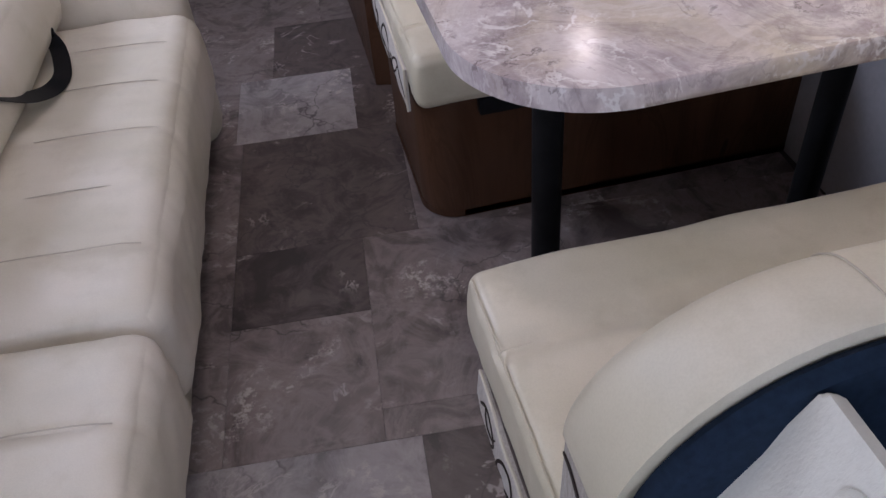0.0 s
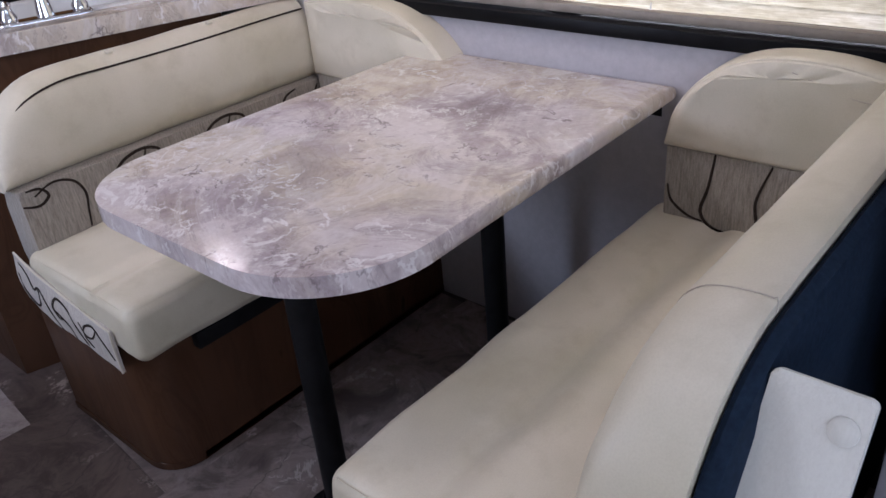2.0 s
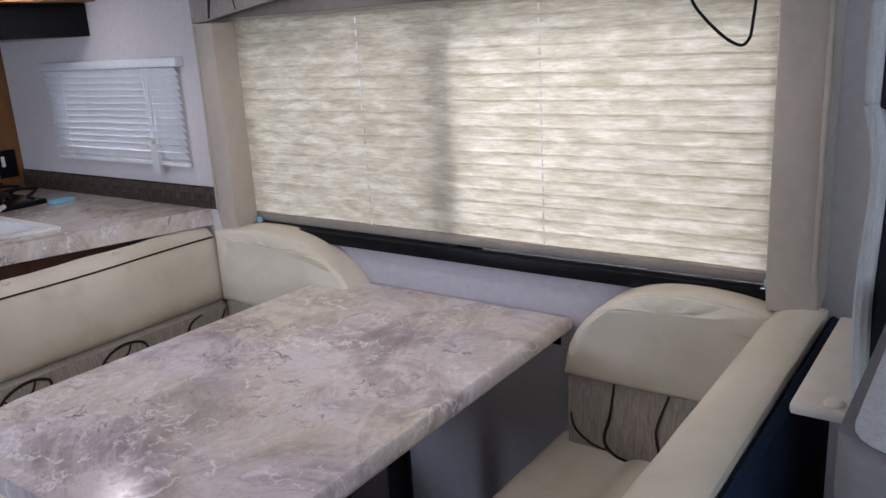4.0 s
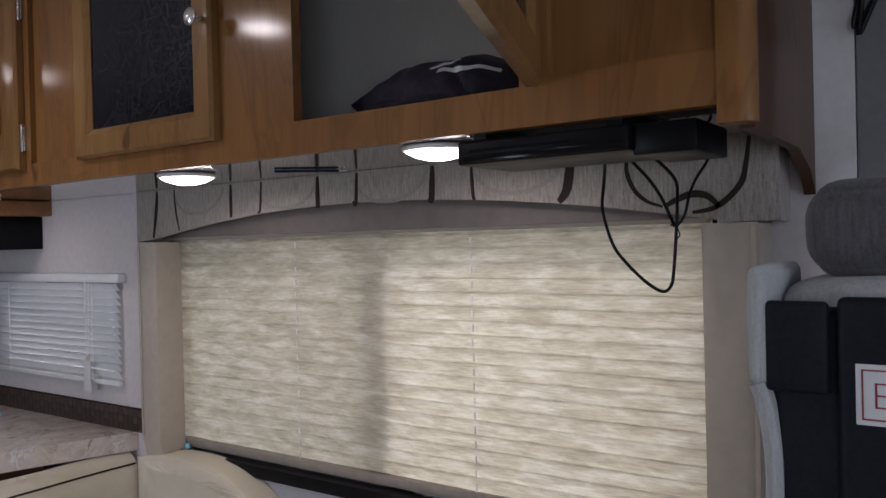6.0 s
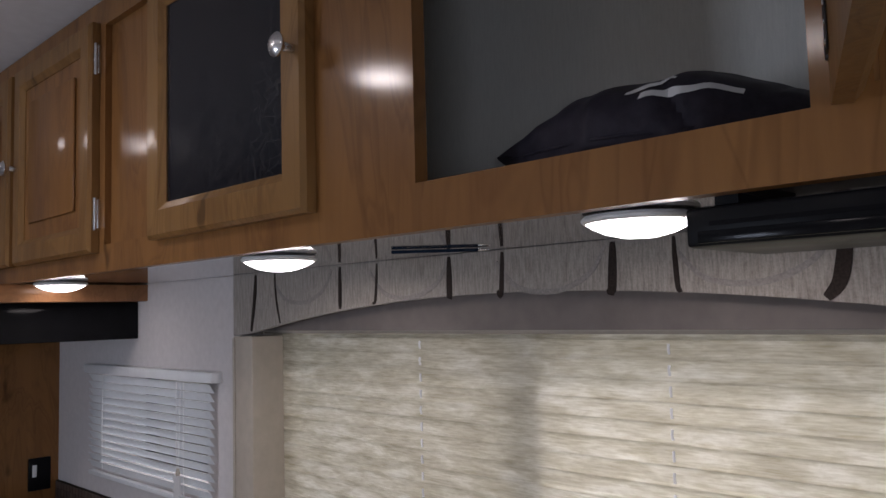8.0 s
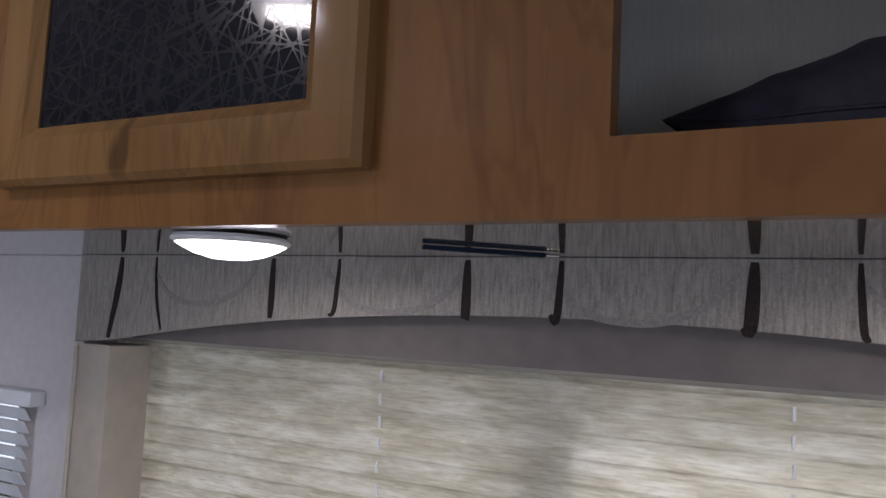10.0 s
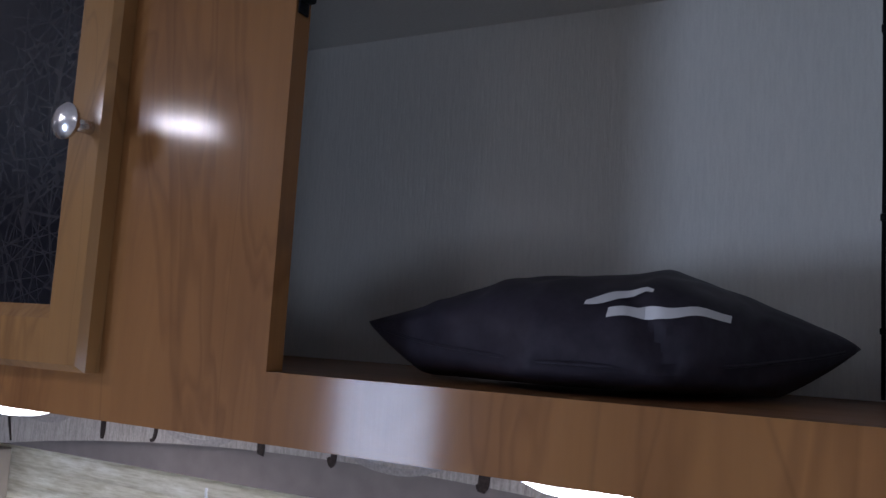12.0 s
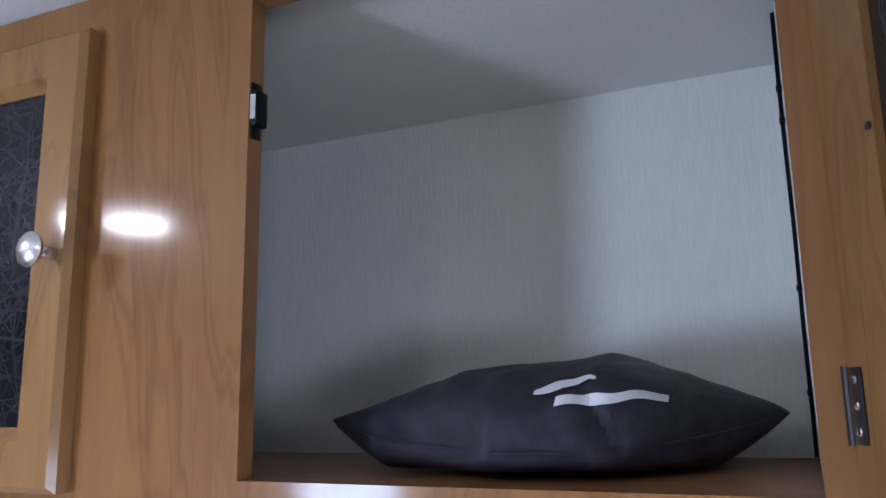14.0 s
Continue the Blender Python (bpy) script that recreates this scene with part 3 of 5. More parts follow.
def window_frame(name, y0, y1, z0, z1, mullions, label):
    w = thing(name, (1.49, (y0 + y1) / 2, z0), label, "window", kind="structure")
    t = 0.02
    part("window_frame", merge(box(1.53, 1.559, y0, y1, z0, z0 + t), box(1.53, 1.559, y0, y1, z1 - t, z1),
                               box(1.53, 1.559, y0, y0 + t, z0 + t, z1 - t), box(1.53, 1.559, y1 - t, y1, z0 + t, z1 - t),
                               *[box(1.53, 1.559, m - 0.03, m + 0.03, z0 + t, z1 - t) for m in mullions]), BLACK, w)
    edges = [y0 + t, *mullions, y1 - t]
    for a, b in zip(edges, edges[1:]):
        pane = part("pane", box(1.547, 1.551, a + 0.031, b - 0.031, z0 + t, z1 - t), GLASS, w)
        pane.visible_shadow = False
    return w


win = window_frame("window_1", 0.47, 1.93, 0.86, 1.42, [1.20], "dinette window in a black frame")
part("insect_screen", box(1.535, 1.536, 1.231, 1.845, 0.881, 1.399), SCREEN, win, "dark insect screen")
part("wide_stile", box(1.525, 1.5295, 1.862, 1.9295, 0.861, 1.419), BLACK, win)
window_frame("window_2", 2.07, 2.655, 1.045, 1.295, [], "small kitchen window in a black frame")
single("window_ledge", box(1.425, 1.4805, 0.44, 1.912, 0.838, 0.868, 0.003), BLACK, "black window frame ledge below the pleated shade", "window ledge", kind="structure")
single("wall_trim", box(1.44, 1.4495, 0.40, 1.93, 0.003, 0.836, 0.002), GREY_WALL, "grey vinyl board below the window", "trim", kind="structure")

# ---- overhead cabinet ----
XF, Z0, Z1 = 1.076, 1.531, 2.04
Y0, Y1 = 0.337, 2.967
cab = thing("overhead_cabinet", (1.26, 1.6, Z0), "honey-brown cherry wood overhead cabinet with one door standing open", "cabinet")
OPEN = [(0.612, 1.029, 1.584, 1.992), (1.25, 1.605, 1.61, 1.965), (1.93, 2.24, 1.61, 1.965), (2.37, 2.68, 1.61, 1.965)]
PANELS = [(0.357, 0.569, 1.594, 1.99), (1.665, 1.850, 1.580, 1.99)]


def face_frame():
    cuts = sorted({Y0 + 0.02, Y1, *[a for o in OPEN + PANELS for a in o[:2]]})
    bits = []
    for a, b in zip(cuts, cuts[1:]):
        hole = [o for o in OPEN + PANELS if o[0] <= a and o[1] >= b]
        if hole:
            bits += [box(XF, XF + 0.019, a, b, Z0, hole[0][2]), box(XF, XF + 0.019, a, b, hole[0][3], Z1)]
        else:
            bits.append(box(XF, XF + 0.019, a, b, Z0, Z1))
    bm = merge(*bits)
    bmesh.ops.remove_doubles(bm, verts=bm.verts, dist=1e-5)
    return bm


part("face_frame", face_frame(), WOOD, cab, smooth=False)
for y0, y1, z0, z1 in PANELS:
    part("recessed_panel", box(XF + 0.012, XF + 0.0165, y0 + 0.0005, y1 - 0.0005, z0 + 0.0005, z1 - 0.0005), WOOD, cab)
# the rounded corner post at the cab end
part("corner_post", prism(rounded_rect(XF - 0.006, XF + 0.03, Y0 - 0.02, Y0 + 0.0195, (0, 0, 0.018, 0.012)), "z", Z0 - 0.022, Z1 - 0.001), WOOD, cab)
part("side_panel", prism([(XF + 0.031, Z1 - 0.002), (1.449, Z1 - 0.002), (1.449, Z0 - 0.09), (1.415, Z0 - 0.055), (1.34, Z0 - 0.03), (XF + 0.031, Z0 - 0.026)], "y", Y0 - 0.012, Y0 + 0.004), DARK_WOOD, cab)
part("bottom_board", box(XF + 0.0195, 1.449, Y0 + 0.005, 2.966, Z0 + 0.002, Z0 + 0.012), GLOSS_BOARD, cab)
part("shelf_board", box(XF + 0.0195, 1.449, Y0 + 0.005, 1.50, 1.566, 1.582), WOOD_FLAT, cab)
part("back_liner", box(1.44, 1.448, Y0 + 0.005, 1.50, 1.5825, 2.02), LINEN, cab, "grey linen-print liner")
part("top_liner", prism([(XF + 0.02, 2.022), (1.4395, 1.996), (1.4395, 2.003), (XF + 0.02, 2.029)], "y", Y0 + 0.005, 1.50), LINEN, cab, "grey linen-print liner")
part("side_liner", box(XF + 0.0195, 1.4395, 0.604, 0.6115, 1.5825, 1.995), LINEN, cab, "grey linen-print liner")
part("divider", box(XF + 0.0195, 1.4395, 1.485, 1.4995, 1.5825, 1.995), LINEN, cab, "grey linen-print liner")


def glazed_door(y0, y1, z0, z1, glass, parent, knob_side, stile=0.062, hinges=()):
    """A closed door on the face frame: a bevelled frame round a glass panel, with knob and hinges."""
    xo, xi = XF - 0.021, XF - 0.001
    prof = [(0, 0), (0, 0.014), (0.006, 0.02), (0.012, 0.0205), (stile - 0.012, 0.0205), (stile - 0.005, 0.015), (stile, 0.012), (stile, 0)]
    bm = bmesh.new()
    rings = []
    for d, h in prof:
        ring = [bm.verts.new((xi - h, y, z)) for y, z in ((y0 + d, z0 + d), (y1 - d, z0 + d), (y1 - d, z1 - d), (y0 + d, z1 - d))]
        rings.append(ring)
    for a, b in zip(rings, rings[1:] + rings[:1]):
        for i in range(4):
            bm.faces.new((a[i], a[(i + 1) % 4], b[(i + 1) % 4], b[i]))
    door = part("door", bm, WOOD_DOOR, parent)
    part("glass_panel" if glass is TWIG else "centre_panel", box(xi - 0.010, xi - 0.004, y0 + stile - 0.003, y1 - stile + 0.003, z0 + stile - 0.003, z1 - stile + 0.003), glass, door)
    ky, kz = (y0 + 0.018 if knob_side < 0 else y1 - 0.018), (z0 + z1) / 2 - 0.005
    part("knob", lathe([(0.006, 0.0), (0.006, -0.012), (0.0045, -0.014), (0.005, -0.020), (0.015, -0.0225), (0.016, -0.026), (0.011, -0.030), (0.002, -0.031)], (xo, ky, kz), "x", 20), NICKEL, door, "brushed nickel knob")
    for hz in hinges:
        hy = y1 + 0.0005 if knob_side < 0 else y0 - 0.0005
        part("hinge", merge(box(xi - 0.006, xi + 0.0005, hy - 0.006, hy + 0.010, hz - 0.027, hz + 0.027, 0.0015), lathe([(0.004, -0.03), (0.004, 0.03)], (xi - 0.008, hy + (0.001 if knob_side < 0 else -0.001), hz), "z", 10)), NICKEL, door, "brushed nickel hinge")
    return door


glazed_door(1.208, 1.64, 1.570, 1.999, TWIG, cab, -1, 0.056)
for y0, y1, side in ((1.872, 2.29, 1), (2.325, 2.72, -1)):
    d = glazed_door(y0, y1, 1.566, 1.997, WOOD, cab, side, 0.052, (1.637, 1.927))
    part("raised_panel", merge(box(XF - 0.017, XF - 0.0112, y0 + 0.085, y1 - 0.085, 1.566 + 0.085, 1.997 - 0.085, 0.003)), WOOD, d)

# the open door, hinged at the cab side and swung out past a right angle
HY, W = 0.594, 0.505
swing = Matrix.Translation((XF - 0.012, HY, 0)) @ Matrix.Rotation(radians(111), 4, "Z")
prof = [(0, 0), (0, 0.014), (0.006, 0.02), (0.012, 0.0205), (0.05, 0.0205), (0.057, 0.015), (0.062, 0.012), (0.062, 0)]
bm = bmesh.new()
rings = [[bm.verts.new((-h, y, z)) for y, z in ((d, 1.580 + d), (W - d, 1.580 + d), (W - d, 1.999 - d), (d, 1.999 - d))] for d, h in prof]
for a, b in zip(rings, rings[1:] + rings[:1]):
    for i in range(4):
        bm.faces.new((a[i], a[(i + 1) % 4], b[(i + 1) % 4], b[i]))
open_door = part("door", moved(bm, swing), WOOD_DOOR, cab, "wooden door standing open with a twig-print glass panel")
pane = part("glass_panel", moved(box(-0.010, -0.005, 0.059, W - 0.059, 1.639, 1.940), swing), TWIG_CLEAR, open_door)
for z in (1.66, 1.78, 1.91):
    part("retainer_clip", moved(merge(box(0.0003, 0.0025, 0.057, 0.0605, z - 0.002, z + 0.002, 0.0005)), swing), DULL, open_door)
part("knob", moved(lathe([(0.006, 0.0), (0.006, -0.012), (0.0045, -0.014), (0.005, -0.020), (0.015, -0.0225), (0.016, -0.026), (0.011, -0.030), (0.002, -0.031)], (-0.0205, W - 0.018, 1.79), "x", 20), swing), NICKEL, open_door, "brushed nickel knob")
for z in (1.636, 1.945):
    h = part("hinge", merge(box(XF - 0.002, XF - 0.0004, 0.580, 0.594, z - 0.021, z + 0.021, 0.0006), lathe([(0.0032, -0.022), (0.0032, 0.022)], (XF - 0.007, 0.5945, z), "z", 10),
                            moved(box(0.0003, 0.0018, 0.004, 0.018, z - 0.021, z + 0.021, 0.0006), swing)), DULL, cab, "brushed nickel hinge")
    for dz in (-0.014, 0.0, 0.014):
        part("screw", moved(lathe([(0.0026, 0.0), (0.0022, 0.0008), (0.0008, 0.001)], (0.0018, 0.011, z + dz), "x", 8), swing), CHROME, h)
catch = part("magnetic_catch", merge(box(XF + 0.002, XF + 0.014, 1.0265, 1.0289, 1.866, 1.916, 0.0008), box(XF - 0.002, XF + 0.013, 1.0185, 1.0265, 1.875, 1.907, 0.002)), BLACK, cab, "black magnetic door catch")
part("magnet", box(XF - 0.0035, XF - 0.0022, 1.020, 1.025, 1.880, 1.902), NICKEL, catch)

wire = thing("cabinet_wire", (1.40, 0.615, 1.59), "thin black wire clipped down the inside of the cabinet", "wire")
part("cable", tube([(1.30, 0.6138, 1.99), (1.335, 0.6142, 1.90), (1.372, 0.6136, 1.80), (1.405, 0.6141, 1.70), (1.425, 0.6138, 1.63), (1.43, 0.614, 1.5845)], 0.0020, 6, 6), BLACK, wire)
for x, z in ((1.325, 1.925), (1.335, 1.897), (1.39, 1.745), (1.423, 1.646)):
    part("clip", box(x - 0.004, x + 0.004, 0.6117, 0.617, z - 0.003, z + 0.003, 0.001), BLACK, wire)

# ---- bag in the cabinet ----
def bag_point(u, a, lift=0.0):
    """A point of the stuffed sack: u runs along it, a round it from the front seam over the top."""
    u = min(1.0, max(0.0, u))
    crown = u / 0.36 * 0.80 if u < 0.36 else (0.80 + 0.20 * (u - 0.36) / 0.30 if u < 0.66 else ((1 - u) / 0.34) ** 0.8)
    wide = min(1.0, u / 0.48, (1 - u) / 0.30) ** 0.85
    low = min(1.0, u / 0.17, (1 - u) / 0.15)
    c = 1.214 + 0.142 * u - 0.030 * math.sin(math.pi * u ** 1.6)
    w = 0.136 * wide
    s, up = -math.cos(a), math.sin(a)
    seam = 1.628 - 0.020 * wide
    h = (0.073 * crown + 0.002 * wide) * abs(up) ** 0.85 if up > 0 else -(seam - 1.5845) * low * abs(up) ** 0.45
    front = max(0.0, math.cos(a)) ** 0.7
    fold = 0.005 * noise.noise(Vector((u * 6, a * 1.3, 2))) + 0.003 * noise.noise(Vector((u * 15, a * 3, 7)))
    fold -= 0.012 * front * math.exp(-((u - 0.70 + 0.10 * a) / 0.020) ** 2) * math.exp(-(a / 0.7) ** 2)
    fold += 0.010 * front * math.exp(-((u - 0.755 + 0.02 * a) / 0.028) ** 2) * math.exp(-((a - 0.25) / 0.55) ** 2)
    fold -= 0.009 * front * math.exp(-((u - 0.825) / 0.014) ** 2) - 0.004 * math.exp(-((u - 0.30 + 0.1 * a) / 0.03) ** 2)
    x = c + (w + fold * wide) * (abs(s) ** 0.8) * (1 if s > 0 else -1)
    z = seam + h + fold * wide * max(0, up)
    return Vector((x - lift * 0.75, 1.029 - 0.397 * u, max(z + lift * 0.66, 1.5845)))


def bag():
    bm = bmesh.new()
    nu, na = 90, 72
    rings = [[bm.verts.new(bag_point(i / nu, 2 * math.pi * k / na)) for k in range(na)] for i in range(1, nu)]
    tips = [bm.verts.new(bag_point(0, 0)), bm.verts.new(bag_point(1, 0))]
    for p, q in zip(rings, rings[1:]):
        for k in range(na):
            bm.faces.new((p[k], p[(k + 1) % na], q[(k + 1) % na], q[k]))
    for tip, ring in zip(tips, (rings[0], rings[-1])):
        for k in range(na):
            bm.faces.new((tip, ring[k], ring[(k + 1) % na]))
    return bm


def bag_print(outline):
    """A flat printed shape laid on the sack, from an outline of (along, round) with a straight run of columns."""
    bm = bmesh.new()
    lo = [bm.verts.new(bag_point(u, a, 0.0020)) for u, a, b in outline]
    hi = [bm.verts.new(bag_point(u, b, 0.0020)) for u, a, b in outline]
    for k in range(len(outline) - 1):
        bm.faces.new((lo[k], lo[k + 1], hi[k + 1], hi[k]))
    return bm


sack = single("storage_bag", bag(), BAG, "stuffed black nylon bag with a white print on the shelf", "bag")
part("front_seam", tube([bag_point(u, -0.02, 0.0006) for u in (0.03, 0.1, 0.2, 0.3, 0.4, 0.5, 0.6, 0.7, 0.8, 0.9, 0.97)], 0.0016, 6, 3), BAG, sack)
part("printed_shape", bag_print([(0.560 + 0.011 * k, 0.52 + 0.012 * k - 0.03 * math.sin(k * 0.6), 0.56 + 0.012 * k + 0.10 * math.sin(math.pi * (k + 0.8) / 11.6)) for k in range(11)]), WHITE_PRINT, sack, "plain white shape")
part("printed_bar", bag_print([(0.605 + 0.0115 * k, 0.33 + 0.006 * k, 0.45 + 0.006 * k) for k in range(17)]), WHITE_PRINT, sack, "plain white bar")

# ---- under-cabinet lights ----
def puck(loc, up=False):
    p = thing("puck_light", loc, "round white lit puck light under the wooden cabinet", "ceiling light", "puck lights")
    x, y, z = loc
    part("rim", lathe([(0.055, 0), (0.057, -0.003), (0.056, -0.0055), (0.053, -0.007)], loc, "z", 32), WHITE, p, "white plastic rim")
    part("lens", lathe([(0.0535, -0.0062), (0.046, -0.011), (0.034, -0.0165), (0.018, -0.0205), (0.003, -0.0215)], loc, "z", 32), LAMP, p, "glowing white lens")
    return p


def lamp_disk(loc, watts, size=0.09):
    ob = new("puck_lamp", bpy.data.lights.new("puck_lamp", "AREA"))
    ob.data.shape, ob.data.size, ob.data.energy, ob.data.color = "DISK", size, watts, (1.0, 0.93, 0.84)
    ob.location = loc
    return ob


first = puck((1.165, 1.425, Z0))
for loc in ((1.165, 0.808, Z0), (1.165, 2.305, Z0)):
    copy_thing(first, pose(*loc))
for loc in ((1.165, 1.425), (1.165, 0.808), (1.165, 2.305)):
    lamp_disk((*loc, Z0 - 0.027), 0.35 if loc[1] > 2 else 1.5)
CEIL = [(0.43, 1.81), (0.52, 2.91), (-0.10, 1.01)]
top_light = thing("ceiling_light", (0.43, 1.81, 2.042), "round white lit fixture on the ceiling", "ceiling light", "ceiling lights")
part("rim", lathe([(0.075, 0), (0.077, -0.006), (0.075, -0.014), (0.069, -0.016)], (0.43, 1.81, 2.042), "z", 32), WHITE, top_light)
part("lens", lathe([(0.0695, -0.0145), (0.06, -0.024), (0.035, -0.032), (0.003, -0.035)], (0.43, 1.81, 2.042), "z", 32), LAMP, top_light, "glowing white lens")
for x, y in CEIL[1:]:
    copy_thing(top_light, pose(x, y, 2.042))
for x, y in CEIL:
    lamp_disk((x, y, 2.042 - 0.04), {-0.10: 2.3, 0.43: 5.0, 0.52: 1.0}[x], 0.12)

# ---- window dressing ----
def pleated(y0, y1, z0, z1, x, n):
    bm = bmesh.new()
    cols = 24
    rows = []
    for i in range(2 * n + 1):
        z = z1 - (z1 - z0) * (i // 2 + (0.80 if i % 2 else 0.0)) / n
        off = 0.0012 if i % 2 else 0.0
        rows.append([bm.verts.new((x - off + 0.0008 * noise.noise(Vector((k * 0.7, i * 0.9, 1))), y0 + (y1 - y0) * k / cols, z + 0.0012 * noise.noise(Vector((k * 0.35, i * 1.3, 5))))) for k in range(cols + 1)])
    for a, b in zip(rows, rows[1:]):
        for k in range(cols):
            bm.faces.new((a[k], a[k + 1], b[k + 1], b[k]))
    return bm


shade = thing("pleated_shade", (1.47, 1.19, 0.873), "cream pleated fabric shade drawn down over the dinette window", "window shade")
fab = part("fabric", pleated(0.484, 1.92, 0.892, 1.425, 1.472, 19), SHADE, shade, smooth=False)
# unseen strips added behind the creases to stop backlight and darken them
for i in range(1, 19):
    z = 1.425 - (1.425 - 0.892) * i / 19
    part("crease_blocker", box(1.4735, 1.4752, 0.486, 1.918, z - 0.0006, z + 0.0006), SHADE, shade, smooth=False)
part("bottom_rail", box(1.452, 1.474, 0.486, 1.918, 0.872, 0.892, 0.004), simple("taupe_rail_paint", (0.25, 0.215, 0.18), 0.5), shade, "taupe bottom rail")
part("head_rail", box(1.452, 1.474, 0.486, 1.918, 1.405, 1.419, 0.003), CURTAIN, shade)
for y in (0.949, 1.434):
    for k in range(18):
        z = 1.392 - k * 0.0285
        part("lift_cord", tube([(1.4625, y, z), (1.4615, y + 0.0008 * math.sin(k * 2.1), z - 0.006), (1.463, y, z - 0.014)], 0.0021, 5, 2), WHITE, shade)

CURVE = [(0.36 + (1.925 - 0.36) * k / 24) for k in range(25)]
arch = lambda y: 1.403 + 0.066 * max(0.0, 1 - ((y - 1.16) / 0.73) ** 2)
val = thing("window_valance", (1.35, 1.12, 1.40), "arched taupe fabric window valance with dark swirl lines", "valance")
part("fabric_board", prism([(0.36, 1.5327)] + [(y, arch(y)) for y in CURVE] + [(1.925, 1.5327)], "x", 1.382, 1.396, 0.0015), TAUPE, val)
# added sheet: the shade in the gap behind the valance, put into its colour
part("shadow_panel", box(1.43, 1.4495, 0.373, 1.912, 1.412, 1.5326), GAP_SHADOW, val, "dark panel painted as shadow behind the valance")
for y in (0.361, 1.913):
    part("return_board", box(1.3965, 1.449, y, y + 0.011, 1.403, 1.5326), TAUPE, val)
k = 0
for ya, yb, w in ((1.835, 1.853, .011), (1.765, 1.748, .005), (1.555, 1.556, .009), (1.452, 1.465, .006), (1.278, 1.279, .011), (1.168, 1.179, .008), (0.978, 0.987, .013), (0.890, 0.882, .007), (0.690, 0.714, .017)):
    part("swirl_line", ribbon([(1.3819, ya, 1.529), (1.3817, ya + (yb - ya) * 0.1, 1.50), (1.3817, ya + (yb - ya) * 0.4, 1.465), (1.3819, yb, arch(yb) + 0.003)], w, (-1, 0, 0), 0.0012, 5, True), SWIRL, val)
for pts, w in (([(0.594, 1.529), (0.592, 1.507), (0.591, 1.486), (0.580, 1.460), (0.560, 1.441), (0.534, 1.431)], 0.007), ([(0.530, 1.431), (0.510, 1.441), (0.487, 1.448), (0.464, 1.444), (0.446, 1.427)], 0.011),
               ([(0.401, 1.529), (0.407, 1.487), (0.414, 1.461), (0.437, 1.436), (0.459, 1.424), (0.487, 1.420)], 0.009)):
    part("swirl_line", ribbon([(1.3817, y, z) for y, z in pts], w, (-1, 0, 0), 0.0012, 5, True), SWIRL, val)
for y in (1.68, 1.38, 1.09, 0.80):
    part("faint_swirl", ribbon([(1.3819, y + 0.09, 1.515), (1.3819, y + 0.05, 1.475), (1.3819, y - 0.02, 1.468), (1.3819, y - 0.075, 1.49), (1.3819, y - 0.1, 1.525)], 0.008, (-1, 0, 0), 0.0008, 5), FAINT, val)


def side_curtain(y0, y1, lip, label):
    c = thing("side_curtain", (1.40, (y0 + y1) / 2, 0.85), label, "curtain", "side curtains")
    part("panel", prism([(1.372, 1.402), (1.372, 0.90), (1.382, 0.849), (1.40, 0.842), (1.4245, 0.866), (1.4245, 0.8685), (1.449, 0.8685), (1.449, 1.402)], "y", y0, y1, 0.004, 2), CURTAIN, c)
    part("hem", box(1.369, 1.3718, lip - 0.004, lip + 0.004, 0.91, 1.398, 0.001), CURTAIN, c)
    return c


side_curtain(0.388, 0.472, 0.395, "beige padded side panel beside the window, cab side")
side_curtain(1.836, 1.91, 1.904, "beige padded side panel beside the window, kitchen side")
for y in (1.822, 0.482):
    b = thing("shade_bracket", (1.43, y, 0.868), "small clear plastic shade hold-down bracket on the window ledge", "bracket", "shade brackets")
    part("foot", box(1.43, 1.452, y - 0.012, y + 0.012, 0.8682, 0.8715, 0.001), NICKEL, b)
    part("clip", box(1.438, 1.446, y - 0.008, y + 0.008, 0.8718, 0.884, 0.002), BLUE, b)

# ---- black player and its cables ----
ply = thing("media_player", (1.16, 0.5, 1.47), "slim black media player fixed under the overhead cabinet", "media player")
part("case", box(1.090, 1.24, 0.469, 0.722, 1.490, 1.5235, 0.004), BLACK, ply)
part("front_slot", box(1.0875, 1.0898, 0.548, 0.70, 1.507, 1.5105), GLOSS_BLACK, ply)
part("face_plate", box(1.0865, 1.0899, 0.478, 0.71, 1.493, 1.503, 0.001), GLOSS_BLACK, ply)
for y in (0.48, 0.68):
    part("mount_bracket", box(1.10, 1.22, y, y + 0.02, 1.5237, 1.5325), BLACK, ply)
part("rear_box", box(1.10, 1.225, 0.388, 0.4685, 1.484, 1.5235, 0.004), BLACK, ply)
cables = thing("hanging_cables", (1.33, 0.5, 1.27), "loose black cables tied together and hanging before the shade", "cable")
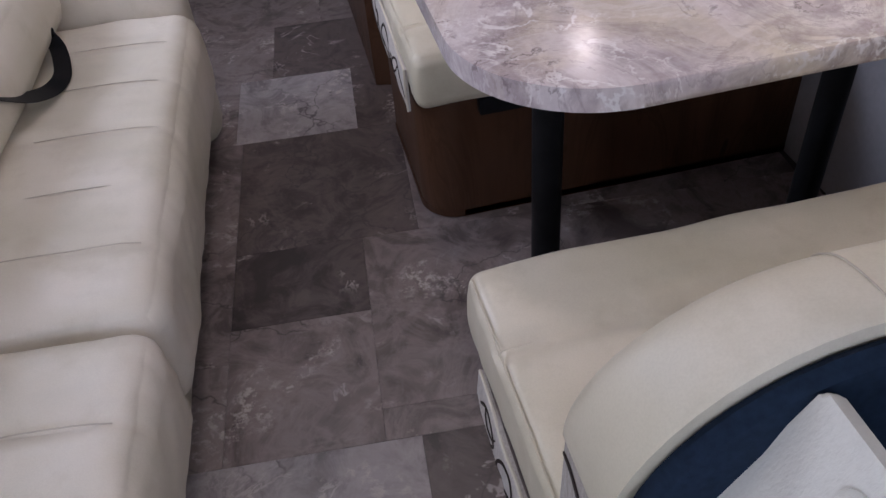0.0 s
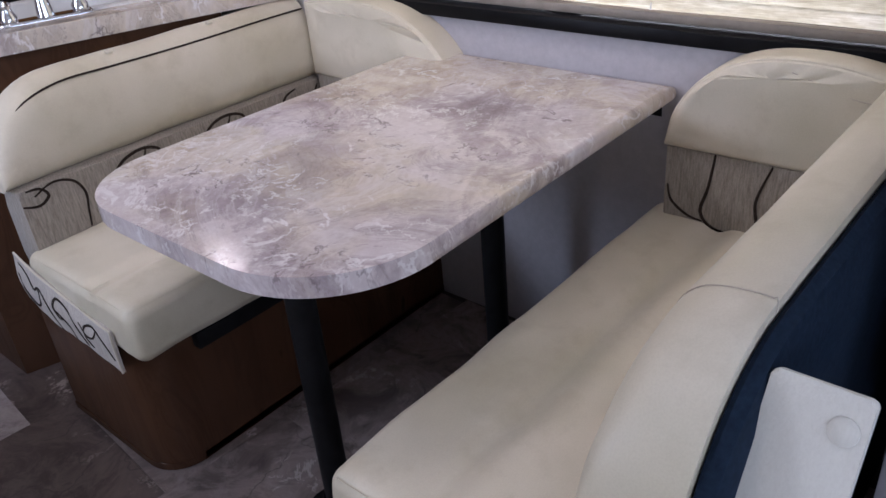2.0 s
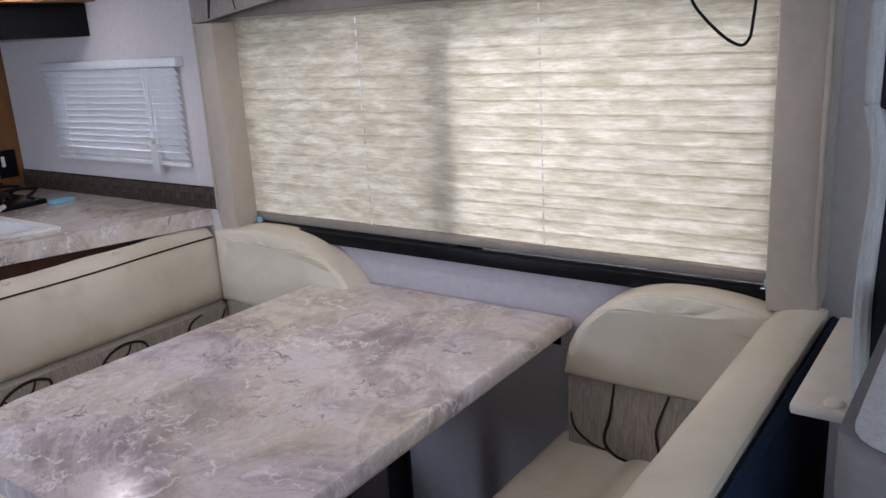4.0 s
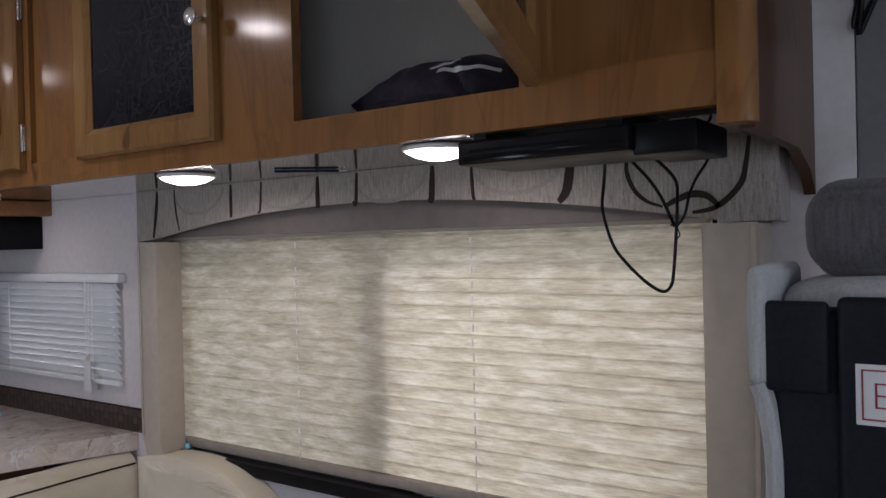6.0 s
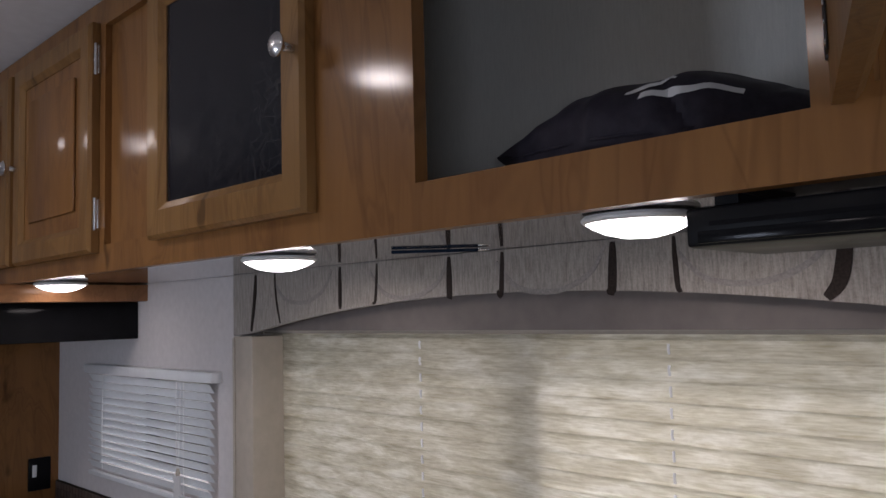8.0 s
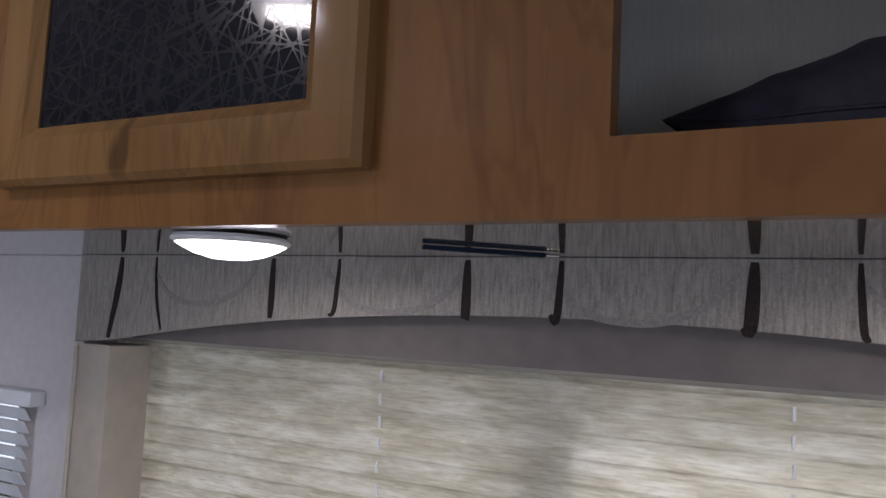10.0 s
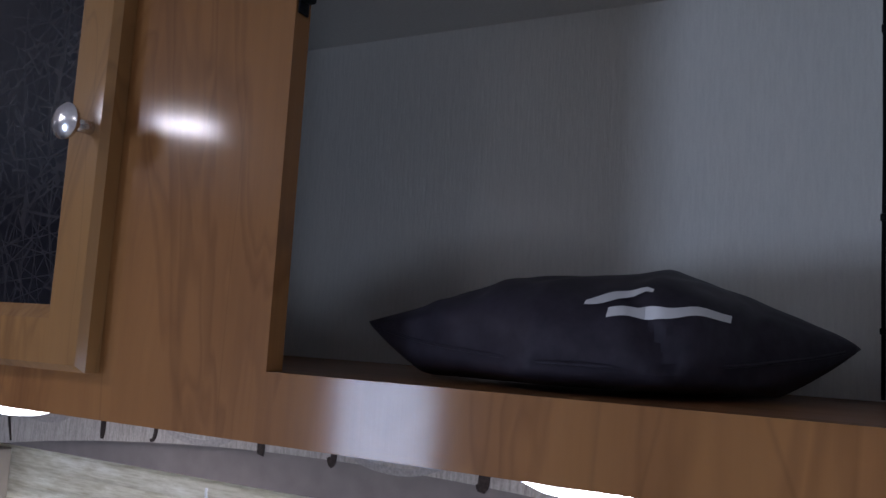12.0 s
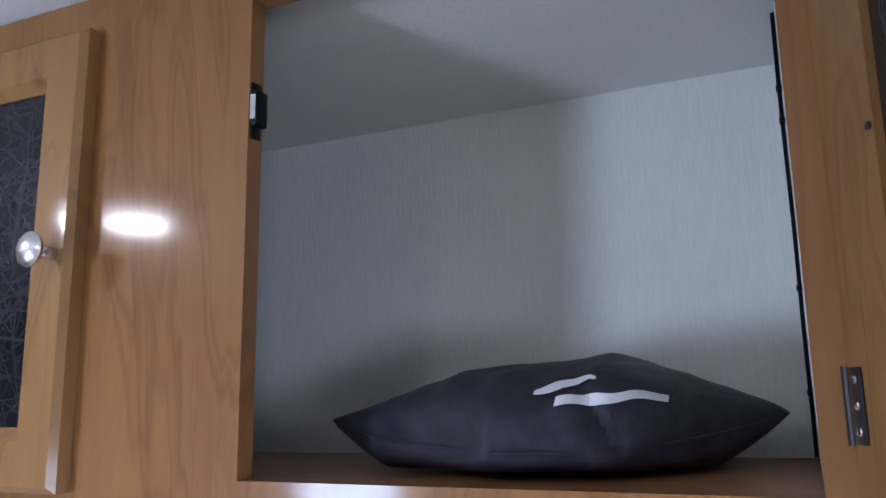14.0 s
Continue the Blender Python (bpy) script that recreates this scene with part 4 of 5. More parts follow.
for pts, r in (([(1.225, 0.50, 1.500), (1.27, 0.502, 1.495), (1.31, 0.488, 1.466), (1.333, 0.494, 1.432), (1.336, 0.498, 1.38), (1.336, 0.502, 1.335), (1.336, 0.506, 1.312), (1.336, 0.517, 1.301), (1.336, 0.534, 1.307), (1.336, 0.555, 1.323), (1.336, 0.579, 1.347), (1.336, 0.597, 1.371), (1.336, 0.610, 1.408), (1.334, 0.614, 1.436), (1.32, 0.604, 1.470), (1.28, 0.585, 1.500), (1.235, 0.58, 1.512)], 0.0026),
               ([(1.23, 0.53, 1.505), (1.29, 0.546, 1.497), (1.32, 0.533, 1.472), (1.33, 0.517, 1.443), (1.336, 0.507, 1.416), (1.336, 0.499, 1.398)], 0.0026),
               ([(1.215, 0.44, 1.518), (1.28, 0.452, 1.526), (1.31, 0.442, 1.522), (1.32, 0.438, 1.510), (1.325, 0.447, 1.490), (1.33, 0.464, 1.468), (1.334, 0.476, 1.444), (1.336, 0.484, 1.416), (1.336, 0.497, 1.398)], 0.0022)):
    part("cable", tube(pts, r, 7, 6), BLACK, cables)
part("cable_tie", tube([(1.331, 0.494, 1.402), (1.329, 0.499, 1.400), (1.334, 0.505, 1.401), (1.340, 0.499, 1.402), (1.334, 0.494, 1.394), (1.336, 0.492, 1.386), (1.336, 0.497, 1.379)], 0.0010, 6, 4), BLACK, cables)

pen = thing("slim_latch_bar", (1.29, 1.155, 1.5285), "slim dark blue bar fixed under the cabinet behind the valance", "latch")
part("bar", moved(box(-0.062, 0.062, -0.005, 0.005, -0.0022, 0.0022, 0.001), pose(1.285, 1.212, 1.5300, 0, 0, -47)), NAVY, pen)
part("tip", moved(lathe([(0.002, 0.0), (0.0018, 0.012), (0.001, 0.016)], (0, 0, 0), "x", 10), pose(1.285, 1.212, 1.5300, 0, 0, -47) @ Matrix.Translation((0.0621, 0, 0))), NICKEL, pen)
wires = thing("wall_cables", (1.43, 0.24, 1.6), "loose black cables on the wall beside the cabinet end", "cable")
for pts in ([(1.40, 0.262, 1.80), (1.42, 0.255, 1.72), (1.435, 0.262, 1.665), (1.435, 0.245, 1.70), (1.435, 0.222, 1.745), (1.435, 0.20, 1.752), (1.435, 0.16, 1.745)],
            [(1.435, 0.185, 1.80), (1.435, 0.178, 1.74), (1.435, 0.186, 1.66), (1.435, 0.182, 1.60), (1.435, 0.165, 1.56), (1.435, 0.13, 1.54)],
            [(1.40, 0.268, 1.82), (1.425, 0.258, 1.74), (1.435, 0.268, 1.675), (1.435, 0.236, 1.72), (1.435, 0.21, 1.76)]):
    part("cable", tube(pts, 0.0036, 7, 6), BLACK, wires)

# ---- dinette ----
def base_board(y0, y1, x0, b):
    front_low = y0 < 1.2
    outline = rounded_rect(x0, 1.439, y0, y1, (0, 0.09, 0, 0) if front_low else (0, 0, 0.09, 0), 8)
    base = part("base_shell", prism(outline, "z", 0.004, 0.3615), DARK_WOOD, b, "brown woodgrain base")
    for z in (0.006, 0.335):
        part("trim_strip", prism([(x + (0.003 if x > 1 else -0.003), y) for x, y in outline], "z", z, z + 0.018), DARK_WOOD, base)


bench_a = thing("dinette_bench", (0.93, 0.55, 0), "cream vinyl dinette bench on a brown woodgrain base beside the cab", "bench", "dinette benches")
bench_b = thing("dinette_bench", (0.96, 1.75, 0), "cream vinyl dinette bench on a brown woodgrain base beside the kitchen", "bench", "dinette benches")
base_board(0.39, 0.84, 0.50, bench_a)
base_board(1.575, 2.02, 0.487, bench_b)


def seat(y0, y1, x0, front, bench):
    seam_y = y0 + (y1 - y0) * (0.63 if front > 0 else 0.35)
    s = part("seat_cushion", cushion(x0, 1.432, y0, y1, 0.3625, 0.490, 0.022, 44, 0.012, 0.0045, y0, [(seam_y, 0.013, 0.022)]), CREAM, bench)
    part("stitched_seam", tube([(x0 + 0.003, seam_y, 0.478), (x0 + 0.012, seam_y, 0.4855), (x0 + 0.05, seam_y + 0.001, 0.4865)], 0.0010, 5, 4), CREAM, s)
    e = y1 - 0.012 if front > 0 else y0 + 0.012
    part("piping", tube([(x0 + 0.004, y0 + 0.02, 0.482), (x0 + 0.0035, (y0 + y1) / 2, 0.486), (x0 + 0.004, y1 - 0.02, 0.482)], 0.0014, 5, 4), CREAM, s)
    return s


seat(0.455, 0.893, 0.428, 1, bench_a)
seat(1.515, 1.955, 0.480, -1, bench_b)

def back_loft(outline, x0, x1, zb, r, zt=None):
    """A backrest of constant profile whose top corner at the aisle is rounded off."""
    bm = bmesh.new()
    zt = zt or max(z for _, z in outline)
    yc = sum(y for y, _ in outline) / len(outline)
    rings = []
    for k in range(13):
        a = radians(90 * k / 12)
        x, h = x0 + r * (1 - math.cos(a)), zt - r + r * math.sin(a)
        f = (h - zb) / (zt - zb)
        thin = 0.90 + 0.10 * min(1.0, math.sin(min(a * 2.2, math.pi / 2)))
        rings.append([(x, yc + (y - yc) * thin, zb + (z - zb) * f) for y, z in outline])
    rings += [[(x0 + r + (x1 - x0 - r) * q, y, z + 0.0025 * noise.noise(Vector((q * 9, y * 8, z * 8)))) for y, z in outline] for q in (0.025, 0.05, 0.075, 0.1, 0.125, 0.15, 0.175, 0.2, 0.3, 0.4, 0.5, 0.6, 0.7, 0.8, 0.9, 1.0) if x1 > x0 + r + 0.001]
    verts = [[bm.verts.new(p) for p in ring] for ring in rings]
    n = len(outline)
    for p, q in zip(verts, verts[1:]):
        for k in range(n):
            bm.faces.new((p[k], p[(k + 1) % n], q[(k + 1) % n], q[k]))
    bm.faces.new(verts[0])
    bm.faces.new(verts[-1])
    return bm


back_a = bench_a
AX0 = 0.424
upper_a = soft_outline([(0.486, 0.652), (0.484, 0.78), (0.474, 0.825), (0.452, 0.849), (0.425, 0.858), (0.380, 0.861), (0.372, 0.856), (0.3845, 0.652)], 1)
part("upper_cushion", back_loft(upper_a, AX0, 1.40, 0.652, 0.195), CREAM, back_a)
part("lower_band", prism([(0.480, 0.40), (0.485, 0.52), (0.4835, 0.6515), (0.3855, 0.6515), (0.386, 0.40)], "x", AX0 + 0.002, 1.40, 0.006, 2), TAUPE, back_a, "taupe woven fabric band")
part("end_seam", tube([(AX0 + 0.197, y, z + 0.0008) for y, z in [p for p in upper_a if p[1] > 0.80]], 0.0009, 5, 2), CURTAIN, back_a)
part("navy_backing", back_loft([(0.3835, 0.03), (0.3835, 0.62), (0.374, 0.80), (0.3722, 0.842), (0.366, 0.846), (0.354, 0.838), (0.348, 0.80), (0.350, 0.60), (0.350, 0.03)], AX0 + 0.006, 1.41, 0.03, 0.19), NAVY, back_a, "dark navy cloth backing")
part("swirl_line", ribbon([(0.44, 0.4868, 0.632), (0.52, 0.4868, 0.620), (0.58, 0.4868, 0.58), (0.60, 0.4868, 0.54)], 0.008, (0, 1, 0)), SWIRL, back_a)
part("swirl_line", ribbon([(0.4254, 0.478, 0.628), (0.4254, 0.458, 0.625), (0.4254, 0.428, 0.606), (0.4254, 0.395, 0.594)], 0.009, (-1, 0, 0)), SWIRL, back_a)

back_b = bench_b
BX0 = 0.50
upper_b = soft_outline([(1.932, 0.635), (1.936, 0.76), (1.95, 0.815), (1.972, 0.845), (2.0, 0.857), (2.03, 0.850), (2.038, 0.82), (2.035, 0.635)], 2)
part("upper_cushion", back_loft(upper_b, BX0 - 0.015, 1.385, 0.635, 0.19), CREAM, back_b)
part("lower_band", prism(soft_outline([(1.932, 0.40), (1.930, 0.60), (1.934, 0.644), (2.03, 0.644), (2.034, 0.40)], 1), "x", BX0 + 0.004, 1.385, 0.008, 2), TAUPE, back_b, "taupe woven fabric band")
seam_y, seam_z = min(upper_b, key=lambda p: abs(p[1] - 0.822) + (1 if p[0] > 1.99 else 0))
part("top_seam", tube([(BX0 + 0.012, seam_y + 0.004, seam_z - 0.105), (BX0 + 0.035, seam_y + 0.002, seam_z - 0.066), (BX0 + 0.085, seam_y, seam_z - 0.022)] + [(x, seam_y - 0.0012, seam_z + 0.001 + 0.0016 * math.sin(x * 11)) for x in (BX0 + 0.175, 0.8, 0.9, 1.0, 1.1, 1.2, 1.3, 1.38)], 0.0024, 6, 5), SWIRL, back_b)
for x in (0.82, 1.10):
    part("button", lathe([(0.010, -0.002), (0.0095, 0.003), (0.006, 0.0055), (0.002, 0.006)], (x, 1.985, 0.853), "z", 18), CREAM, back_b, "round covered button")


def on_b(points):
    return [(x, 1.9298, 0.49 + (z - 0.49) * 0.70) for x, z in points]


for pts, w in (([(0.505, .645), (0.54, .632), (0.565, .655), (0.55, .685), (0.52, .69)], .009), ([(0.535, .665), (0.58, .69), (0.625, .672), (0.645, .62), (0.64, .56), (0.635, .50)], .008),
               ([(0.70, .52), (0.71, .60), (0.745, .665), (0.80, .688), (0.845, .67), (0.85, .63), (0.86, .56)], .010), ([(0.735, .655), (0.76, .635), (0.80, .648), (0.815, .685)], .008),
               ([(0.95, .52), (0.965, .61), (1.0, .67), (1.05, .69), (1.10, .672), (1.115, .62), (1.12, .55)], .010), ([(0.985, .655), (1.01, .64), (1.05, .65), (1.065, .687)], .008),
               ([(1.20, .52), (1.225, .60), (1.25, .67), (1.29, .69)], .009), ([(1.33, .50), (1.34, .60), (1.37, .68)], .009)):
    part("swirl_line", ribbon(on_b(pts), w * 0.75, (0, -1, 0)), SWIRL, back_b)

# arched wall bolsters
def pillow(outline, xa, xb, r):
    """A flat cushion of the given outline in y, z from xa to its puffed face at xb."""
    bm = bmesh.new()
    cy, cz = sum(p[0] for p in outline) / len(outline), sum(p[1] for p in outline) / len(outline)
    sy, sz = (max(p[0] for p in outline) - min(p[0] for p in outline)) / 2, (max(p[1] for p in outline) - min(p[1] for p in outline)) / 2
    way = 1 if xb > xa else -1
    rings = []
    for x, d in ((xa, 0.0), (xb - way * r, 0.0), (xb - way * r * 0.6, r * 0.10), (xb - way * r * 0.25, r * 0.38), (xb - way * r * 0.05, r * 0.8), (xb, r * 1.4), (xb + way * 0.004, sz * 0.22), (xb + way * 0.006, sz * 0.40), (xb + way * 0.008, sz * 0.58), (xb + way * 0.009, sz * 0.78)):
        fy, fz = 1 - d / sy, 1 - d / sz
        rings.append([bm.verts.new((x + (0.005 * noise.noise(Vector((y * 22 + z * 7, z * 6, 3))) + 0.003 * noise.noise(Vector((y * 40 - z * 20, z * 12, 8)))) * min(1.0, max(0.0, (d - r) / (sz * 0.4))), cy + (y - cy) * fy, cz + (z - cz) * fz)) for y, z in outline])
    n = len(outline)
    for p, q in zip(rings, rings[1:]):
        for k in range(n):
            bm.faces.new((p[k], p[(k + 1) % n], q[(k + 1) % n], q[k]))
    tip = bm.verts.new((xb + way * 0.010, cy, cz))
    for k in range(n):
        bm.faces.new((rings[-1][k], rings[-1][(k + 1) % n], tip))
    bm.faces.new(rings[0])
    return bm


def bolster(y0, y1, peak, label, mirror):
    b = thing("wall_bolster", (1.42, (y0 + y1) / 2, 0.48), label, "cushion", "wall bolsters")
    n = 40
    prof = []
    for i in range(n + 1):
        u = i / n
        y = y0 + (y1 - y0) * u
        t = u if not mirror else 1 - u
        # high and flat at the backrest, falling in a round curve to the table
        z = 0.655 + (peak - 0.655) * (1 - max(0, (t - 0.35) / 0.65) ** 2.4) ** 0.55 if t > 0.35 else peak - 0.02 * ((0.35 - t) / 0.35) ** 2
        prof.append((y, z))
    outline = [(y0, 0.650)] + prof + [(y1, 0.650)]
    part("upper_cushion", pillow(outline, 1.4385, 1.362, 0.012), CREAM, b)
    part("lower_band", box(1.372, 1.4385, y0 + 0.004, y1 - 0.004, 0.47, 0.652, 0.006), TAUPE, b, "taupe woven fabric band")
    ridge = prof[2:34:4] if not mirror else prof[7:39:4]
    part("top_seam", tube([(1.3655, y, z - 0.004) for y, z in ridge], 0.0016, 5, 4), CREAM, b)
    return b


wa = bolster(0.455, 0.858, 0.862, "cream vinyl arched wall cushion with a swirl-print band, by the cab", False)
for pts, w in (([(0.845, .565), (0.835, .53), (0.80, .505), (0.765, .498)], .008), ([(0.748, .650), (0.758, .575), (0.77, .52), (0.745, .49), (0.69, .482)], .010), ([(0.636, .648), (0.66, .57), (0.655, .51), (0.69, .484), (0.76, .49)], .009),
               ([(0.60, .49), (0.575, .515), (0.555, .50), (0.54, .48)], .009)):
    part("swirl_line", ribbon([(1.3715, y, z) for y, z in pts], w * 0.7, (-1, 0, 0)), SWIRL, wa)
part("corner_seam", tube([(1.3555, 0.62, 0.838), (1.3545, 0.56, 0.820), (1.3545, 0.515, 0.806), (1.3555, 0.480, 0.803), (1.358, 0.468, 0.815), (1.364, 0.460, 0.838)], 0.0012, 6, 4), CURTAIN, wa)
wb = bolster(1.40, 1.928, 0.872, "cream vinyl arched wall cushion with a swirl-print band, by the kitchen", True)
for pts, w in (([(1.845, .50), (1.835, .58), (1.80, .632)], .009), ([(1.78, .632), (1.75, .60), (1.71, .595), (1.67, .62)], .008)):
    part("swirl_line", ribbon([(1.3715, y, z) for y, z in pts], w * 0.7, (-1, 0, 0)), SWIRL, wb)

# table
tab = thing("dinette_table", (0.95, 1.175, 0), "pink-grey swirled stone-look table top on black steel legs", "table")
part("tabletop", prism(rounded_rect(0.458, 1.438, 0.870, 1.568, (0, 0.17, 0.21, 0), 14), "z", 0.718, 0.753, 0.0155, 5), STONE, tab)
for x, y in ((0.655, 1.195), (1.215, 1.195)):
    leg = part("leg", lathe([(0.028, 0.02), (0.028, 0.712)], (x, y, 0), "z", 24), STEEL, tab, "black steel leg")
    part("floor_socket", lathe([(0.08, 0.0), (0.08, 0.006), (0.06, 0.012), (0.036, 0.03), (0.032, 0.055), (0.0285, 0.056)], (x, y, 0.003), "z", 28), STEEL, leg)
    part("top_plate", lathe([(0.033, 0.667), (0.05, 0.702), (0.085, 0.710), (0.085, 0.7165)], (x, y, 0), "z", 28), STEEL, leg)
part("support_rail", box(1.4385, 1.4395, 0.9, 1.39, 0.68, 0.712), STEEL, tab)
part("bench_cleat", box(0.62, 1.38, 1.545, 1.5715, 0.305, 0.345, 0.003), STEEL, tab)

# swirl-print pockets on the bench ends
def pocket(x, y0, y1, z0, z1, label, slope, seed):
    """A soft cloth flap that hangs on a bench end, with piping on its upper hem and woven swirls."""
    p = thing("end_pocket", (x, (y0 + y1) / 2, z0), label, "pocket", "bench end pockets")

    def on(u, v, lift=0.0):
        y = y0 + (y1 - y0) * u
        low = z0 + slope * u + 0.012 * math.sin(u * 5 + seed) + 0.006 * noise.noise(Vector((u * 6, seed, 1)))
        high = z1 + slope * u - 0.010 * math.sin(math.pi * u) + 0.004 * noise.noise(Vector((u * 8, seed, 4)))
        puff = 0.004 + 0.010 * math.sin(math.pi * min(1, v * 0.8 + 0.1)) * (0.6 + 0.4 * math.sin(math.pi * u)) + 0.005 * noise.noise(Vector((u * 5, v * 2.5, seed)))
        return (x - puff - lift, y, low + (high - low) * v)

    bm = bmesh.new()
    nu, nv = 24, 10
    front = [[bm.verts.new(on(i / nu, j / nv)) for j in range(nv + 1)] for i in range(nu + 1)]
    rear = [[bm.verts.new((x + 0.001, on(i / nu, j / nv)[1], on(i / nu, j / nv)[2])) for j in (0, nv)] for i in range(nu + 1)]
    for i in range(nu):
        for j in range(nv):
            bm.faces.new((front[i][j], front[i + 1][j], front[i + 1][j + 1], front[i][j + 1]))
        bm.faces.new((rear[i][0], rear[i + 1][0], front[i + 1][0], front[i][0]))
        bm.faces.new((front[i][nv], front[i + 1][nv], rear[i + 1][1], rear[i][1]))
    for i in (0, nu):
        bm.faces.new([*front[i], rear[i][1], rear[i][0]])
    part("cloth", bm, TAUPE_PALE, p)
    part("piping", tube([on(u, 1.0, -0.001) for u in (0.0, 0.15, 0.3, 0.45, 0.6, 0.75, 0.9, 1.0)], 0.0026, 6, 4), PALE, p)
    part("piping", tube([on(0.0, v, -0.001) for v in (1.0, 0.7, 0.4, 0.0)], 0.0026, 6, 4), PALE, p)
    for line, w in (([(0.03, 0.25), (0.09, 0.62), (0.17, 0.85), (0.25, 0.70), (0.27, 0.40), (0.22, 0.2)], 0.006), ([(0.14, 0.78), (0.18, 0.55), (0.25, 0.5), (0.31, 0.72)], 0.005),
                    ([(0.30, 0.1), (0.36, 0.5), (0.44, 0.82), (0.53, 0.86), (0.58, 0.62), (0.55, 0.4), (0.50, 0.46)], 0.007), ([(0.45, 0.05), (0.47, 0.35), (0.56, 0.55)], 0.005),
                    ([(0.60, 0.02), (0.64, 0.45), (0.72, 0.75), (0.80, 0.6), (0.86, 0.82), (0.95, 0.9)], 0.006), ([(0.73, 0.72), (0.76, 0.35), (0.84, 0.2), (0.93, 0.35), (0.97, 0.65)], 0.0065)):
        pts = [on((1 - u) if seed > 2 else u, v, 0.0003) for u, v in line]
        part("swirl_line", ribbon(pts, w, (-1, 0, 0)), SWIRL, p)
    return p


pocket(0.474, 1.60, 2.0, 0.305, 0.42, "taupe swirl-print fabric pocket on the bench end by the kitchen", 0.06, 1.3)
pocket(0.425, 0.48, 0.80, 0.26, 0.37, "taupe swirl-print fabric pocket on the bench end by the cab", 0.0, 3.1)

# boards behind the cab-side backrest
ep = thing("end_board", (0.31, 0.31, 0.0), "pale vinyl-wrapped board with a round button leaning behind the bench", "board")
lean = Matrix.Translation((0.556, 0, 0.833)) @ Matrix.Rotation(radians(30), 4, "Y")
part("padded_face", moved(prism(rounded_rect(0.262, 0.351, -0.935, 0.0, (0.006, 0.006, 0.009, 0.009), 5), "x", 0.0, 0.016, 0.004, 3), lean), BOARD_VINYL, ep)
part("wood_core", moved(box(0.0165, 0.032, 0.264, 0.346, -0.925, -0.022, 0.002), lean), WOOD, ep, "bare wood core")
part("button", moved(lathe([(0.0135, 0.0), (0.013, -0.003), (0.009, -0.006), (0.002, -0.007)], (0.0005, 0.281, -0.034), "x", 24), lean), BOARD_VINYL, ep, "round covered button")
sb = thing("cap_board", (1.14, 0.29, 0.0), "flat pale vinyl-wrapped board with a button behind the bench", "board")
part("padded_top", box(0.985, 1.33, 0.278, 0.3455, 0.8585, 0.876, 0.005), PALE, sb)
part("button", lathe([(0.013, 0.0), (0.0125, 0.003), (0.009, 0.006), (0.002, 0.007)], (1.003, 0.296, 0.8758), "z", 20), PALE, sb)
part("support_post", box(1.01, 1.32, 0.284, 0.302, 0.003, 0.858, 0.003), GREY_WALL, sb, "grey upright panel")

# ---- cab seat ----
cs = thing("cab_seat", (0.95, 0.0, 0.0), "swivelled cab seat, black leather back with pale grey cloth edges", "seat")
turn = Matrix.Translation((0.848, 0.266, 0.012))
part("back_cushion", moved(cushion(0.03, 0.15, -0.50, -0.006, 0.55, 1.332, 0.03, 8, 0.006, 0.003), turn), PALE_CLOTH, cs, "pale grey cloth cushion")
bp = part("back_panel", moved(box(0.0, 0.032, -0.50, -0.012, 0.55, 1.312, 0.01, 3), turn), LEATHER, cs, "black leather back panel")
part("leather_pad", moved(box(-0.009, 0.001, -0.058, -0.011, 1.245, 1.318, 0.004, 3), turn), LEATHER, bp)
part("leather_pad", moved(box(-0.011, 0.001, -0.45, -0.064, 0.88, 1.322, 0.006, 3), turn), LEATHER, bp)
part("round_cap", moved(lathe([(0.014, 0.0), (0.013, -0.004), (0.003, -0.005)], (-0.0112, -0.125, 1.288), "x", 18), turn), BLACK, bp)
part("side_bolster", moved(cushion(-0.008, 0.13, -0.013, 0.003, 1.248, 1.345, 0.007, 6, 0.002, 0.0015), turn), PALE_CLOTH, cs, "pale grey cloth bolster")
part("side_welt", moved(tube([(-0.001, -0.004, 1.25), (0.002, -0.010, 1.225), (0.004, -0.015, 1.17), (0.0, -0.010, 1.05), (0.006, -0.018, 0.9), (0.012, -0.03, 0.75), (0.02, -0.05, 0.56)], 0.0085, 8, 5), turn), PALE_CLOTH, cs, "pale grey cloth edge")
part("headrest", moved(cushion(0.05, 0.15, -0.34, -0.030, 1.334, 1.414, 0.026, 6, 0.006, 0.002), turn), GREY_CLOTH, cs, "charcoal grey cloth headrest")
sg = part("sticker", moved(box(-0.0125, -0.0115, -0.19, -0.077, 1.226, 1.272), turn), WHITE_PRINT, cs, "white sticker with dark red letters")
part("sticker_border", moved(merge(box(-0.0131, -0.0126, -0.186, -0.081, 1.267, 1.2682), box(-0.0131, -0.0126, -0.186, -0.081, 1.2298, 1.231), box(-0.0131, -0.0126, -0.0822, -0.081, 1.231, 1.267), box(-0.0131, -0.0126, -0.186, -0.1848, 1.231, 1.267)), turn), RED, sg)
curve = bpy.data.curves.new("letters", "FONT")
curve.body, curve.size, curve.extrude, curve.offset, curve.space_character = "EXIT", 0.030, 0.0002, -0.0007, 1.35
curve.materials.append(RED)
letters = new("letters", curve)
letters.parent = sg
letters.matrix_basis = turn @ Matrix.Translation((-0.0128, -0.087, 1.2385)) @ Euler((radians(90), 0, radians(-90))).to_matrix().to_4x4()
arm = part("armrest", prism(rounded_rect(0.48, 0.83, 0.06, 0.222, (0.02, 0.03, 0.03, 0.02), 5), "z", 1.045, 1.092, 0.008, 3), CAB_GREY, cs, "grey moulded armrest")
